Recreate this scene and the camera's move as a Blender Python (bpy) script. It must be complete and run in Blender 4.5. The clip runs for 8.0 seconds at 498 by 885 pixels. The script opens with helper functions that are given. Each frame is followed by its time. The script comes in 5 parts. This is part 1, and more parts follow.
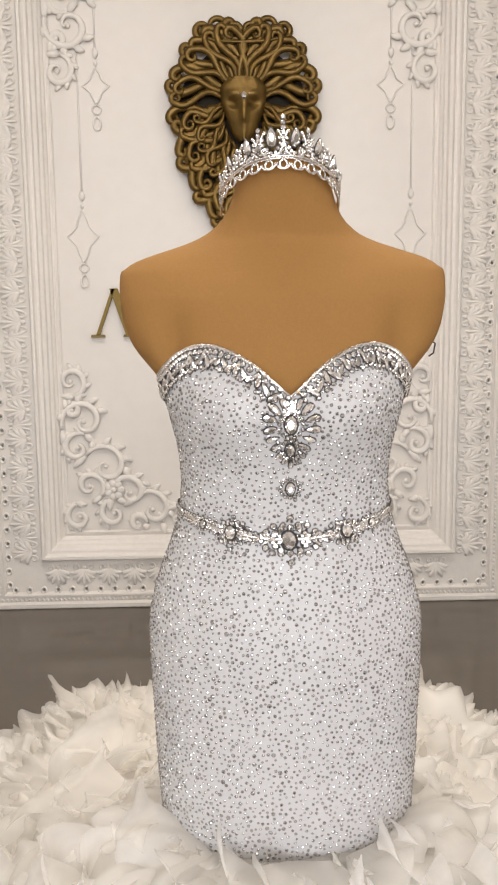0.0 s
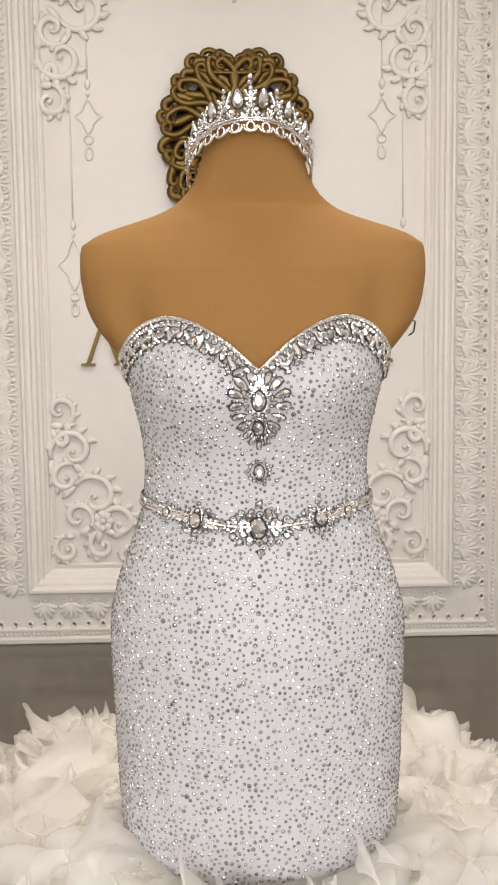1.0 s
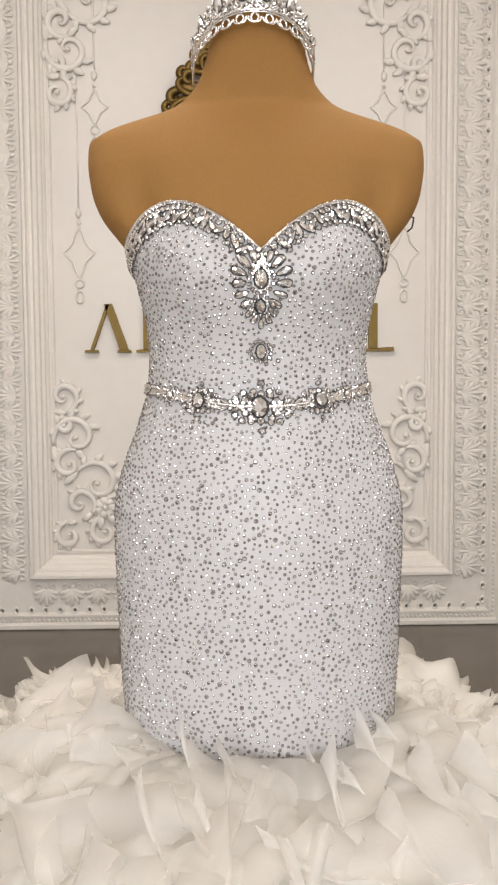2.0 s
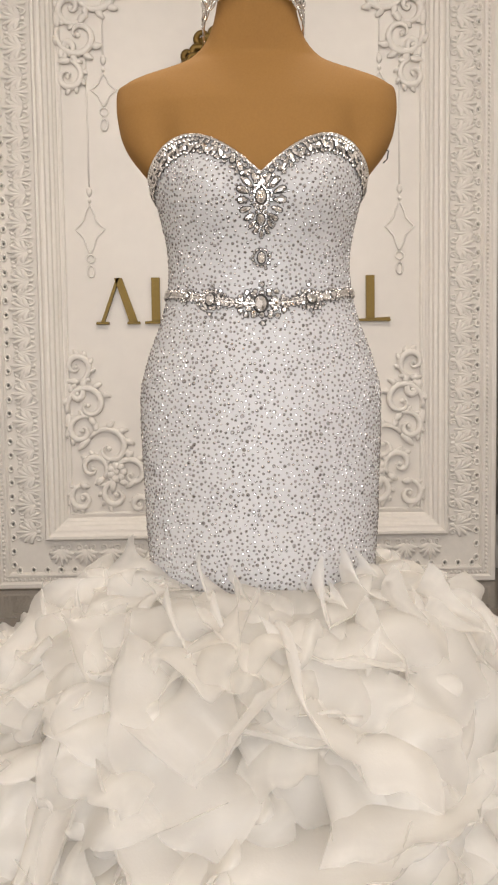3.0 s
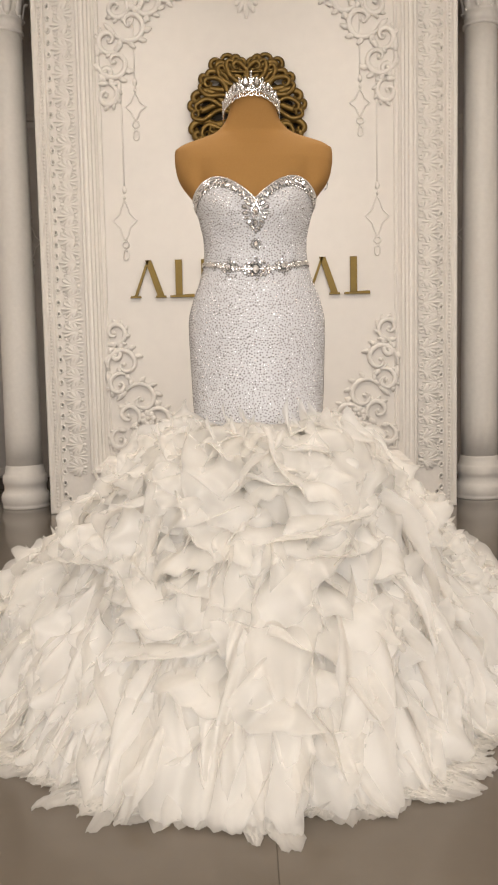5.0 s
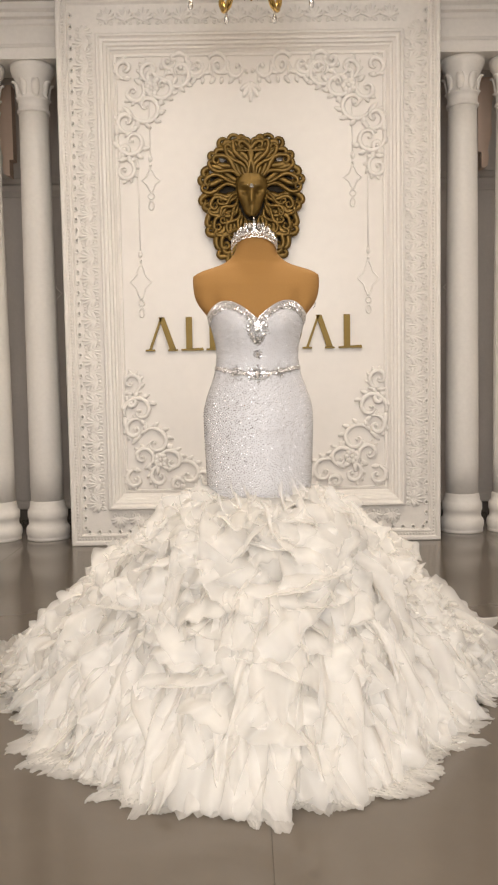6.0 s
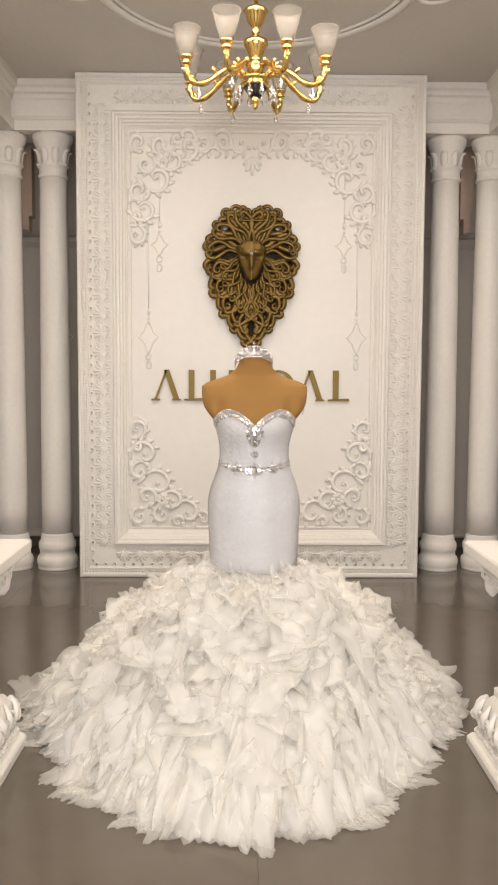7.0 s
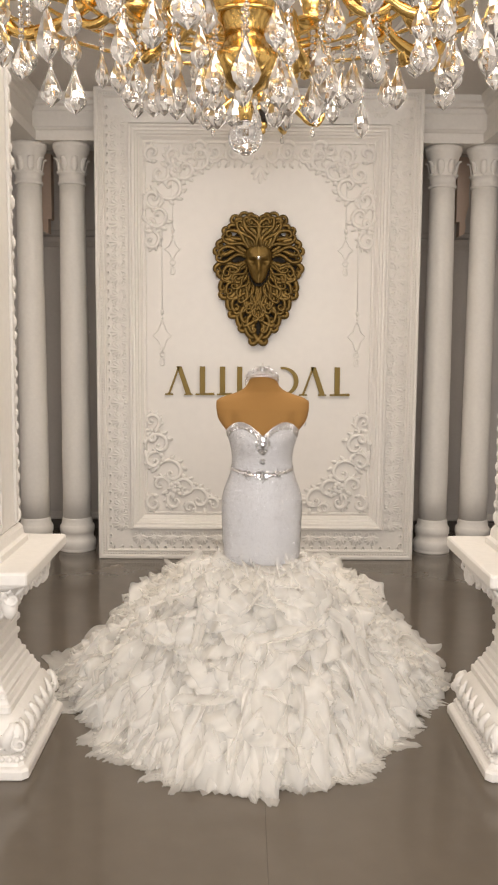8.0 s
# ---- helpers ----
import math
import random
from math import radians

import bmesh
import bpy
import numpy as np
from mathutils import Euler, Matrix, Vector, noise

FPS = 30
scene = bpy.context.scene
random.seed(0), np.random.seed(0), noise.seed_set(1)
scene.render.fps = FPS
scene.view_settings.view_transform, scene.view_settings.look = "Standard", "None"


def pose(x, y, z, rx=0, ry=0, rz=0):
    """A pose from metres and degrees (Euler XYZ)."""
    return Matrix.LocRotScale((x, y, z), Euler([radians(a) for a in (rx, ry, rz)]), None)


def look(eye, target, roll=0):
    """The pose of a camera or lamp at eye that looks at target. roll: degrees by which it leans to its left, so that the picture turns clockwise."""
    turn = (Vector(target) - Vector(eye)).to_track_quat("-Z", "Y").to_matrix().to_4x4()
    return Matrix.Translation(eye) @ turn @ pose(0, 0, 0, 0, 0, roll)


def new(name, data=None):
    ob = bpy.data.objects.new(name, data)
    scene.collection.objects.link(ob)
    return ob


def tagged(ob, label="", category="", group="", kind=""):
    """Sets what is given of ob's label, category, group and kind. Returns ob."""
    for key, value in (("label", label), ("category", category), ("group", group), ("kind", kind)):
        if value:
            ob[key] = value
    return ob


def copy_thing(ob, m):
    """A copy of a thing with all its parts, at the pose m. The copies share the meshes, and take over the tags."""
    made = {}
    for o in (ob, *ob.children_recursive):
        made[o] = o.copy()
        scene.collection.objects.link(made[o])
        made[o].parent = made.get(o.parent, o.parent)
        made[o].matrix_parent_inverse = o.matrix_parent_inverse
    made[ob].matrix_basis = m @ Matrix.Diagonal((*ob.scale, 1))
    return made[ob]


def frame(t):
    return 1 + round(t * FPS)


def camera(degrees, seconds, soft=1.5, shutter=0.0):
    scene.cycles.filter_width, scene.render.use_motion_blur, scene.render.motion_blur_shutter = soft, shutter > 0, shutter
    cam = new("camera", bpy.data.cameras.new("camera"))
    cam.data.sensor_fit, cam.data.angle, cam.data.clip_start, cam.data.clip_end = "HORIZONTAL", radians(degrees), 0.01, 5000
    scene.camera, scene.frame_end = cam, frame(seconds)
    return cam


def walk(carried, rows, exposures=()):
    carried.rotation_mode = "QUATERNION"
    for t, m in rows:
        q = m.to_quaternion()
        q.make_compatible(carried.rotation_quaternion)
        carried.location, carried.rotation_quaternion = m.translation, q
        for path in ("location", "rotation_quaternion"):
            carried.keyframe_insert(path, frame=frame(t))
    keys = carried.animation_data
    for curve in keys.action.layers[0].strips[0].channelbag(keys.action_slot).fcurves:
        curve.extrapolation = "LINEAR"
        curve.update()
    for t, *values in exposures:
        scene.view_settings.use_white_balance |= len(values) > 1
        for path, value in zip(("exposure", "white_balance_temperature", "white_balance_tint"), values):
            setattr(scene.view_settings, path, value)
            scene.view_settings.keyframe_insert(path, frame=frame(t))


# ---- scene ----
cam = camera(33.0, 8.0, soft=2.1)
PATH = [
    (0, (0.008, 0.238, 1.390), (0.057, 2.216, 1.102), -0.7),
    (0.5, (0.029, 0.279, 1.354), (0.086, 2.265, 1.124), -0.7),
    (1, (0.046, 0.298, 1.308), (0.097, 2.289, 1.127), -0.7),
    (1.5, (0.048, 0.303, 1.236), (0.094, 2.297, 1.088), -0.8),
    (1.7, (0.046, 0.292, 1.199), (0.095, 2.287, 1.066), -0.4),
    (2.8, (0.041, 0.113, 1.057), (0.081, 2.108, 0.917), -0.5),
    (3, (0.038, 0.048, 1.025), (0.075, 2.042, 0.880), -0.8),
    (3.5, (0.025, -0.165, 0.947), (0.054, 1.828, 0.784), -0.8),
    (4, (0.023, -0.404, 0.888), (0.044, 1.588, 0.708), -0.9),
    (4.2, (0.028, -0.504, 0.872), (0.044, 1.487, 0.687), -1.1),
    (5.3, (0.046, -1.098, 0.911), (0.055, 0.895, 0.739), -1.2),
    (5.5, (0.051, -1.202, 0.949), (0.055, 0.792, 0.786), -1.3),
    (6, (0.041, -1.456, 1.112), (0.046, 0.538, 0.964), -1.0),
    (6.5, (0.033, -1.722, 1.312), (0.047, 0.273, 1.176), -0.4),
    (7, (0.025, -1.966, 1.477), (0.046, 0.029, 1.327), 0.3),
    (7.5, (-0.018, -2.210, 1.598), (0.005, -0.221, 1.387), 0.4),
    (8, (0.002, -2.405, 1.671), (0.012, -0.417, 1.454), 0.4),
]
walk(cam, [(t, look(eye, target, roll)) for t, eye, target, roll in PATH],
     ((0, -0.05, 6280, 10), (1.7, -0.10, 6280, 10), (3, -0.18, 6540, 10), (4.2, -0.18, 6720, 10), (5.5, -0.04, 6660, 10), (6.5, 0.06, 6600, 10), (7.2, 0.0, 6620, 10), (8, -0.18, 6620, 10)))

# ---- light ----
world = bpy.data.worlds.new("world")
scene.world = world
world.use_nodes = True
world.node_tree.nodes["Background"].inputs[0].default_value = (1.0, 0.95, 0.88, 1)
world.node_tree.nodes["Background"].inputs[1].default_value = 0.05
CX = 0.105            # middle line of the alcove
CEIL = 3.66


def fill_lamp(name, x, y, size, power, colour, z=CEIL - 0.03, size_y=None, spread=180):
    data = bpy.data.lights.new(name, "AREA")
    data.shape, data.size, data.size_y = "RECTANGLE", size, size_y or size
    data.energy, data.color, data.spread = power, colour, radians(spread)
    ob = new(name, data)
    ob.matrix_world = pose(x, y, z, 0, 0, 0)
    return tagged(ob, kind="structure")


# warm fill added under the ceiling, where no fittings are known
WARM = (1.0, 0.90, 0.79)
fill_lamp("ceiling_light_front", CX, -2.6, 3.0, 110, WARM, size_y=1.6)
fill_lamp("ceiling_light_alcove", CX, 2.1, 3.2, 76, WARM, size_y=0.7)
# added cool area light behind the camera, in a made-up opening
shop = bpy.data.lights.new("window_daylight", "AREA")
shop.shape, shop.size, shop.size_y, shop.energy, shop.color = "RECTANGLE", 3.8, 2.3, 310, (0.97, 0.97, 1.0)
tagged(new("window_daylight", shop), kind="structure").matrix_world = pose(CX, -6.12, 2.15, 90, 0, 0)
# bulbs of the crystal chandelier, above its cups
bulbs = bpy.data.lights.new("chandelier_bulbs", "POINT")
bulbs.energy, bulbs.color, bulbs.shadow_soft_size = 2.5, (1.0, 0.84, 0.66), 0.16
tagged(new("chandelier_bulbs", bulbs), kind="structure").matrix_world = pose(0.0, -0.905, 2.62)

# ---- materials ----


def material(name, colour, rough=0.5, metal=0.0, vary=0.08, grain=40.0, bump=0.05, bump_scale=120.0, stain=0.0, per_object=0.0, per_island=0.0, **extra):
    """A painted, metal or cloth surface: colour that wanders at two scales, uneven gloss and a fine relief."""
    m = bpy.data.materials.new(name)
    m.use_nodes = True
    nt = m.node_tree
    n, l = nt.nodes, nt.links
    b = n["Principled BSDF"]
    tc = n.new("ShaderNodeTexCoord")
    fine = n.new("ShaderNodeTexNoise")
    fine.inputs["Scale"].default_value, fine.inputs["Detail"].default_value = grain, 4
    broad = n.new("ShaderNodeTexNoise")
    broad.inputs["Scale"].default_value, broad.inputs["Detail"].default_value = 1.7, 3
    l.new(tc.outputs["Object"], fine.inputs["Vector"])
    l.new(tc.outputs["Object"], broad.inputs["Vector"])
    both = n.new("ShaderNodeMath")
    both.operation = "ADD"
    l.new(fine.outputs["Fac"], both.inputs[0])
    l.new(broad.outputs["Fac"], both.inputs[1])
    last = both.outputs[0]
    if per_object:
        info = n.new("ShaderNodeObjectInfo")
        more = n.new("ShaderNodeMath")
        more.operation, more.inputs[1].default_value = "MULTIPLY_ADD", per_object
        l.new(info.outputs["Random"], more.inputs[0])
        l.new(last, more.inputs[2])
        last = more.outputs[0]
    if per_island:
        geo = n.new("ShaderNodeNewGeometry")
        more = n.new("ShaderNodeMath")
        more.operation, more.inputs[1].default_value = "MULTIPLY_ADD", per_island
        l.new(geo.outputs["Random Per Island"], more.inputs[0])
        l.new(last, more.inputs[2])
        last = more.outputs[0]
    ramp = n.new("ShaderNodeMapRange")
    ramp.inputs["From Min"].default_value, ramp.inputs["From Max"].default_value = 0.6, 1.4 + per_object + per_island
    ramp.inputs["To Min"].default_value, ramp.inputs["To Max"].default_value = 1 - vary, 1 + vary
    l.new(last, ramp.inputs["Value"])
    tint = n.new("ShaderNodeVectorMath")
    tint.operation = "SCALE"
    tint.inputs[0].default_value = colour
    l.new(ramp.outputs[0], tint.inputs["Scale"])
    l.new(tint.outputs[0], b.inputs["Base Color"])
    gloss = n.new("ShaderNodeMapRange")
    gloss.inputs["To Min"].default_value, gloss.inputs["To Max"].default_value = max(0.0, rough - 0.06), min(1.0, rough + 0.08)
    l.new(broad.outputs["Fac"], gloss.inputs["Value"])
    l.new(gloss.outputs[0], b.inputs["Roughness"])
    b.inputs["Metallic"].default_value = metal
    if bump:
        nz = n.new("ShaderNodeTexNoise")
        nz.inputs["Scale"].default_value, nz.inputs["Detail"].default_value = bump_scale, 3
        l.new(tc.outputs["Object"], nz.inputs["Vector"])
        bp = n.new("ShaderNodeBump")
        bp.inputs["Strength"].default_value, bp.inputs["Distance"].default_value = bump, 0.004
        l.new(nz.outputs["Fac"], bp.inputs["Height"])
        l.new(bp.outputs[0], b.inputs["Normal"])
    for key, value in extra.items():
        b.inputs[key.replace("_", " ")].default_value = value
    return m


PLASTER = material("painted_plaster", (0.82, 0.785, 0.735), 0.5, vary=0.05, bump=0.12, bump_scale=60)
FIELD = material("panel_paint", (0.78, 0.74, 0.69), 0.42, vary=0.03, grain=14, bump=0.05, bump_scale=25)
GREYWALL = material("grey_wall_paint", (0.58, 0.54, 0.50), 0.55, vary=0.06)
CEILING = material("ceiling_paint", (0.66, 0.62, 0.575), 0.7, vary=0.04)
SKIRTING = material("dark_skirting", (0.10, 0.085, 0.07), 0.35)
FLOOR = material("polished_grey_floor", (0.135, 0.112, 0.088), 0.13, vary=0.08, grain=9, bump=0.02, bump_scale=6, per_object=0.1)
JOINT = material("floor_joint", (0.09, 0.078, 0.065), 0.7)
# claw rims; the shade between set stones is put into this dark colour
RIM_SHADE = material("dark_claw_setting", (0.07, 0.066, 0.062), 0.45, 0.5, vary=0.3, grain=300, bump=0.4, bump_scale=500)
BRONZE = material("antique_bronze", (0.165, 0.100, 0.024), 0.40, 0.7, vary=0.35, grain=25, bump=0.15, bump_scale=90)
GAP_SHADE = material("bronze_patina", (0.030, 0.020, 0.008), 0.7, 0.3, vary=0.3, grain=25)
SIGNGOLD = material("brushed_sign_gold", (0.20, 0.135, 0.035), 0.5, 0.6, vary=0.12, grain=60)
GOLD = material("polished_gold", (0.74, 0.50, 0.17), 0.18, 1.0, vary=0.12, grain=30, bump=0.08, bump_scale=140)
DARKGLASS = material("dark_cut_glass", (0.06, 0.05, 0.05), 0.1, 0.3)
FROST = material("frosted_cup_glass", (0.74, 0.70, 0.65), 0.14, vary=0.08, grain=50, bump=0.3, bump_scale=70, Transmission_Weight=0.85, IOR=1.2)
CRYSTAL = material("lead_crystal", (0.93, 0.92, 0.91), 0.03, vary=0.02, bump=0.0, Transmission_Weight=0.93, IOR=1.56, Specular_IOR_Level=0.8)
SKIN = material("tan_jersey_cover", (0.330, 0.174, 0.054), 0.8, vary=0.07, grain=300, bump=0.22, bump_scale=900, Specular_IOR_Level=0.2)
SATIN = material("white_satin", (0.60, 0.595, 0.60), 0.42, vary=0.04, grain=260, bump=0.1, bump_scale=700, Sheen_Weight=0.2)
STONE = material("foiled_rhinestone", (0.46, 0.45, 0.455), 0.10, 0.95, vary=0.55, grain=30, bump=0.0, Coat_Weight=1.0, Coat_Roughness=0.03, per_object=0.7, per_island=0.7)
GEM = material("clear_cut_crystal", (0.84, 0.825, 0.81), 0.05, 0.9, vary=0.35, grain=20, bump=0.0, per_object=0.5)
SILVER = material("bright_silver", (0.85, 0.84, 0.83), 0.14, 1.0, vary=0.1, grain=200, bump=0.1, bump_scale=400)


def organza():
    m = bpy.data.materials.new("ivory_organza")
    m.use_nodes = True
    nt = m.node_tree
    n, l = nt.nodes, nt.links
    n.remove(n["Principled BSDF"])
    out = n["Material Output"]
    tc = n.new("ShaderNodeTexCoord")
    info = n.new("ShaderNodeObjectInfo")
    nz = n.new("ShaderNodeTexNoise")
    nz.inputs["Scale"].default_value, nz.inputs["Detail"].default_value = 7, 3
    l.new(tc.outputs["Object"], nz.inputs["Vector"])
    mix = n.new("ShaderNodeMix")
    mix.data_type = "RGBA"
    mix.inputs[6].default_value, mix.inputs[7].default_value = (0.955, 0.93, 0.885, 1), (0.975, 0.96, 0.93, 1)
    l.new(nz.outputs["Fac"], mix.inputs[0])
    weave = n.new("ShaderNodeTexNoise")
    weave.inputs["Scale"].default_value = 380
    l.new(tc.outputs["Object"], weave.inputs["Vector"])
    bp = n.new("ShaderNodeBump")
    bp.inputs["Strength"].default_value, bp.inputs["Distance"].default_value = 0.12, 0.002
    l.new(weave.outputs["Fac"], bp.inputs["Height"])
    dif, tra, glo = n.new("ShaderNodeBsdfDiffuse"), n.new("ShaderNodeBsdfTranslucent"), n.new("ShaderNodeBsdfGlossy")
    clear = n.new("ShaderNodeBsdfTransparent")
    glo.inputs["Roughness"].default_value = 0.42
    for s in (dif, tra, glo):
        l.new(mix.outputs[2], s.inputs["Color"])
        l.new(bp.outputs[0], s.inputs["Normal"])
    a, b, c = n.new("ShaderNodeMixShader"), n.new("ShaderNodeMixShader"), n.new("ShaderNodeMixShader")
    a.inputs[0].default_value, b.inputs[0].default_value, c.inputs[0].default_value = 0.54, 0.03, 0.40
    sheer = n.new("ShaderNodeAttribute")
    sheer.attribute_name = "sheer"
    thin = n.new("ShaderNodeMapRange")
    thin.inputs["To Min"].default_value, thin.inputs["To Max"].default_value = 0.06, 0.48
    l.new(sheer.outputs["Fac"], thin.inputs["Value"])
    l.new(thin.outputs[0], c.inputs[0])
    l.new(dif.outputs[0], a.inputs[1]), l.new(tra.outputs[0], a.inputs[2])
    l.new(a.outputs[0], b.inputs[1]), l.new(glo.outputs[0], b.inputs[2])
    l.new(b.outputs[0], c.inputs[1]), l.new(clear.outputs[0], c.inputs[2])
    l.new(c.outputs[0], out.inputs["Surface"])
    return m


ORGANZA = organza()

# ---- geometry helpers ----
PLACE = {}


class Geo:
    """Collects vertices and faces of one mesh."""

    def __init__(self):
        self.v, self.f, self.n = [], [], 0

    def add(self, v, f):
        v = np.asarray(v, float).reshape(-1, 3)
        self.v.append(v)
        self.f += [tuple(i + self.n for i in face) for face in f]
        self.n += len(v)
        return self

    def mesh(self, name, mat, smooth=True):
        me = bpy.data.meshes.new(name)
        me.from_pydata(np.concatenate(self.v).tolist(), [], self.f)
        for one in (mat if isinstance(mat, (list, tuple)) else [mat]):
            me.materials.append(one)
        me.polygons.foreach_set("use_smooth", [smooth] * len(me.polygons))
        return me


def empty(name, x, y, z, label, category, group="", kind=""):
    ob = new(name)
    ob.empty_display_size = 0.05
    ob.matrix_basis = PLACE[ob] = Matrix.Translation((x, y, z))
    return tagged(ob, label, category, group, kind)


def part(name, geo, mat, parent=None, label="", smooth=True, m=None):
    """One mesh object, top-level or under a thing or part, in world coordinates unless m places it."""
    me = geo if isinstance(geo, bpy.types.Mesh) else geo.mesh(name, mat, smooth)
    ob = new(name, me)
    PLACE[ob] = m or Matrix.Identity(4)
    if parent is not None:
        ob.parent = parent
        ob.matrix_parent_inverse = PLACE[parent].inverted()
    ob.matrix_basis = PLACE[ob]
    return tagged(ob, label)


def loft(rings, close=True, cap=True):
    """Skin over rings of equal length."""
    k, n = len(rings), len(rings[0])
    f = []
    for i in range(k - 1):
        for j in range(n if close else n - 1):
            a, b = i * n + j, i * n + (j + 1) % n
            f.append((a, b, b + n, a + n))
    if cap and close:
        f += [tuple(range(n))[::-1], tuple(range((k - 1) * n, k * n))]
    return np.concatenate([np.asarray(r, float) for r in rings]), f


def lathe(profile, n=24, x=0.0, y=0.0, z=0.0, cap=True):
    a = np.arange(n) * 2 * math.pi / n
    return loft([np.stack([x + r * np.cos(a), y + r * np.sin(a), np.full(n, z + h)], 1) for r, h in profile], True, cap)


def square_loft(profile, x=0.0, y=0.0, z=0.0, bevel=0.06):
    """Rings of rounded squares: (half width, height)."""
    rings = []
    for r, h in profile:
        b = r * bevel
        c = [(r, r - b), (r - b, r), (-r + b, r), (-r, r - b), (-r, -r + b), (-r + b, -r), (r - b, -r), (r, -r + b)]
        rings.append([(x + px, y + py, z + h) for px, py in c])
    return loft(rings)


def box(x0, y0, z0, x1, y1, z1, b=0.0):
    """A box, with its edges cut by b."""
    if not b:
        v = [(x, y, z) for z in (z0, z1) for x, y in ((x0, y0), (x1, y0), (x1, y1), (x0, y1))]
        return v, [(3, 2, 1, 0), (4, 5, 6, 7), (0, 1, 5, 4), (1, 2, 6, 5), (2, 3, 7, 6), (3, 0, 4, 7)]
    rings = []
    for z, d in ((z0, b), (z0 + b, 0), (z1 - b, 0), (z1, b)):
        xa, xb, ya, yb = x0 + d, x1 - d, y0 + d, y1 - d
        rings.append([(xb, ya + b, z), (xb, yb - b, z), (xb - b, yb, z), (xa + b, yb, z), (xa, yb - b, z), (xa, ya + b, z), (xa + b, ya, z), (xb - b, ya, z)])
    return loft(rings)


def tube(points, radius, n=8, flat=1.0, up=(0, -1, 0)):
    """A tube along points; radius a number or one a point; flat squeezes it along up."""
    p = np.asarray(points, float)
    r = np.broadcast_to(np.asarray(radius, float), (len(p),))
    t = np.gradient(p, axis=0)
    t /= np.linalg.norm(t, axis=1)[:, None] + 1e-9
    u = np.asarray(up, float) - t * (t @ np.asarray(up, float))[:, None]
    size = np.linalg.norm(u, axis=1)
    u[size < 1e-3] = np.cross(t[size < 1e-3], (1, 0, 0.3))
    u /= np.linalg.norm(u, axis=1)[:, None] + 1e-9
    w = np.cross(t, u)
    a = np.arange(n) * 2 * math.pi / n
    rings = [p[i] + r[i] * (np.cos(a)[:, None] * u[i] * flat + np.sin(a)[:, None] * w[i]) for i in range(len(p))]
    return loft(rings)


def ball(x, y, z, rx, ry=None, rz=None, n=10, k=6):
    ry, rz = ry or rx, rz or rx
    a = np.arange(n) * 2 * math.pi / n
    rings = []
    for h in np.linspace(-0.97, 0.97, k):
        q = math.sqrt(1 - h * h)
        rings.append(np.stack([x + rx * q * np.cos(a), y + ry * q * np.sin(a), np.full(n, z + rz * h)], 1))
    return loft(rings)


def spiral(cx, cz, r0, r1, a0, a1, n=26):
    """Points in the x, z plane on a spiral, angles in degrees."""
    s = np.linspace(0, 1, n)
    a, r = np.radians(a0 + (a1 - a0) * s), r0 + (r1 - r0) * s
    return np.stack([cx + r * np.cos(a), np.zeros(n), cz + r * np.sin(a)], 1)


def smooth_line(z, knots):
    k = np.array(knots, float)
    s = np.linspace(k[0, 0], k[-1, 0], 400)
    w = np.interp(s, k[:, 0], k[:, 1])
    pad = np.r_[np.full(8, w[0]), w, np.full(8, w[-1])]
    w = np.convolve(pad, np.ones(17) / 17, "valid")
    return np.interp(z, s, w)

# ---- structure ----
PX0, PX1 = -1.165, 1.355          # panel's outer edges
PY, FY = 4.225, 4.292             # front of the frame, and its field
ROOM_X0, ROOM_X1, BACK, REAR = -2.65, 2.86, 5.40, -6.2


def structure(name, geo, mat, label, category, smooth=False):
    return tagged(part(name, geo, mat, smooth=smooth), label, category, kind="structure")


structure("wall_north", Geo().add(*box(ROOM_X0 - 0.2, BACK, 0, ROOM_X1 + 0.2, BACK + 0.2, CEIL)), GREYWALL, "grey painted plaster wall behind the columns", "wall")
structure("wall_west", Geo().add(*box(ROOM_X0 - 0.2, REAR, 0, ROOM_X0, BACK, CEIL)), GREYWALL, "grey painted plaster side wall", "wall")
structure("wall_east", Geo().add(*box(ROOM_X1, REAR, 0, ROOM_X1 + 0.2, BACK, CEIL)), GREYWALL, "grey painted plaster side wall", "wall")
# unseen rear wall, white to bounce light, opened for the added front light
g = Geo().add(*box(ROOM_X0 - 0.2, REAR - 0.2, 0, ROOM_X1 + 0.2, REAR, 0.95)).add(*box(ROOM_X0 - 0.2, REAR - 0.2, 3.35, ROOM_X1 + 0.2, REAR, CEIL))
g.add(*box(ROOM_X0 - 0.2, REAR - 0.2, 0.95, CX - 1.95, REAR, 3.35)).add(*box(CX + 1.95, REAR - 0.2, 0.95, ROOM_X1 + 0.2, REAR, 3.35))
structure("wall_south", g, PLASTER, "unseen white rear wall with an opening added for the front light", "wall")
structure("ceiling", Geo().add(*box(ROOM_X0 - 0.2, REAR - 0.2, CEIL, ROOM_X1 + 0.2, BACK + 0.2, CEIL + 0.2)), CEILING, "plain warm grey painted ceiling", "ceiling")


def moulding_run(profile, a, b):
    """A moulding with a (depth, height) profile swept straight from a to b; depth goes to the right of the run."""
    a, b = np.array(a, float), np.array(b, float)
    d = (b - a) / np.linalg.norm(b - a)
    out = np.array([d[1], -d[0], 0])
    rings = [[p + out * u + np.array([0, 0, h]) for u, h in profile] for p in (a, b)]
    return loft(rings)


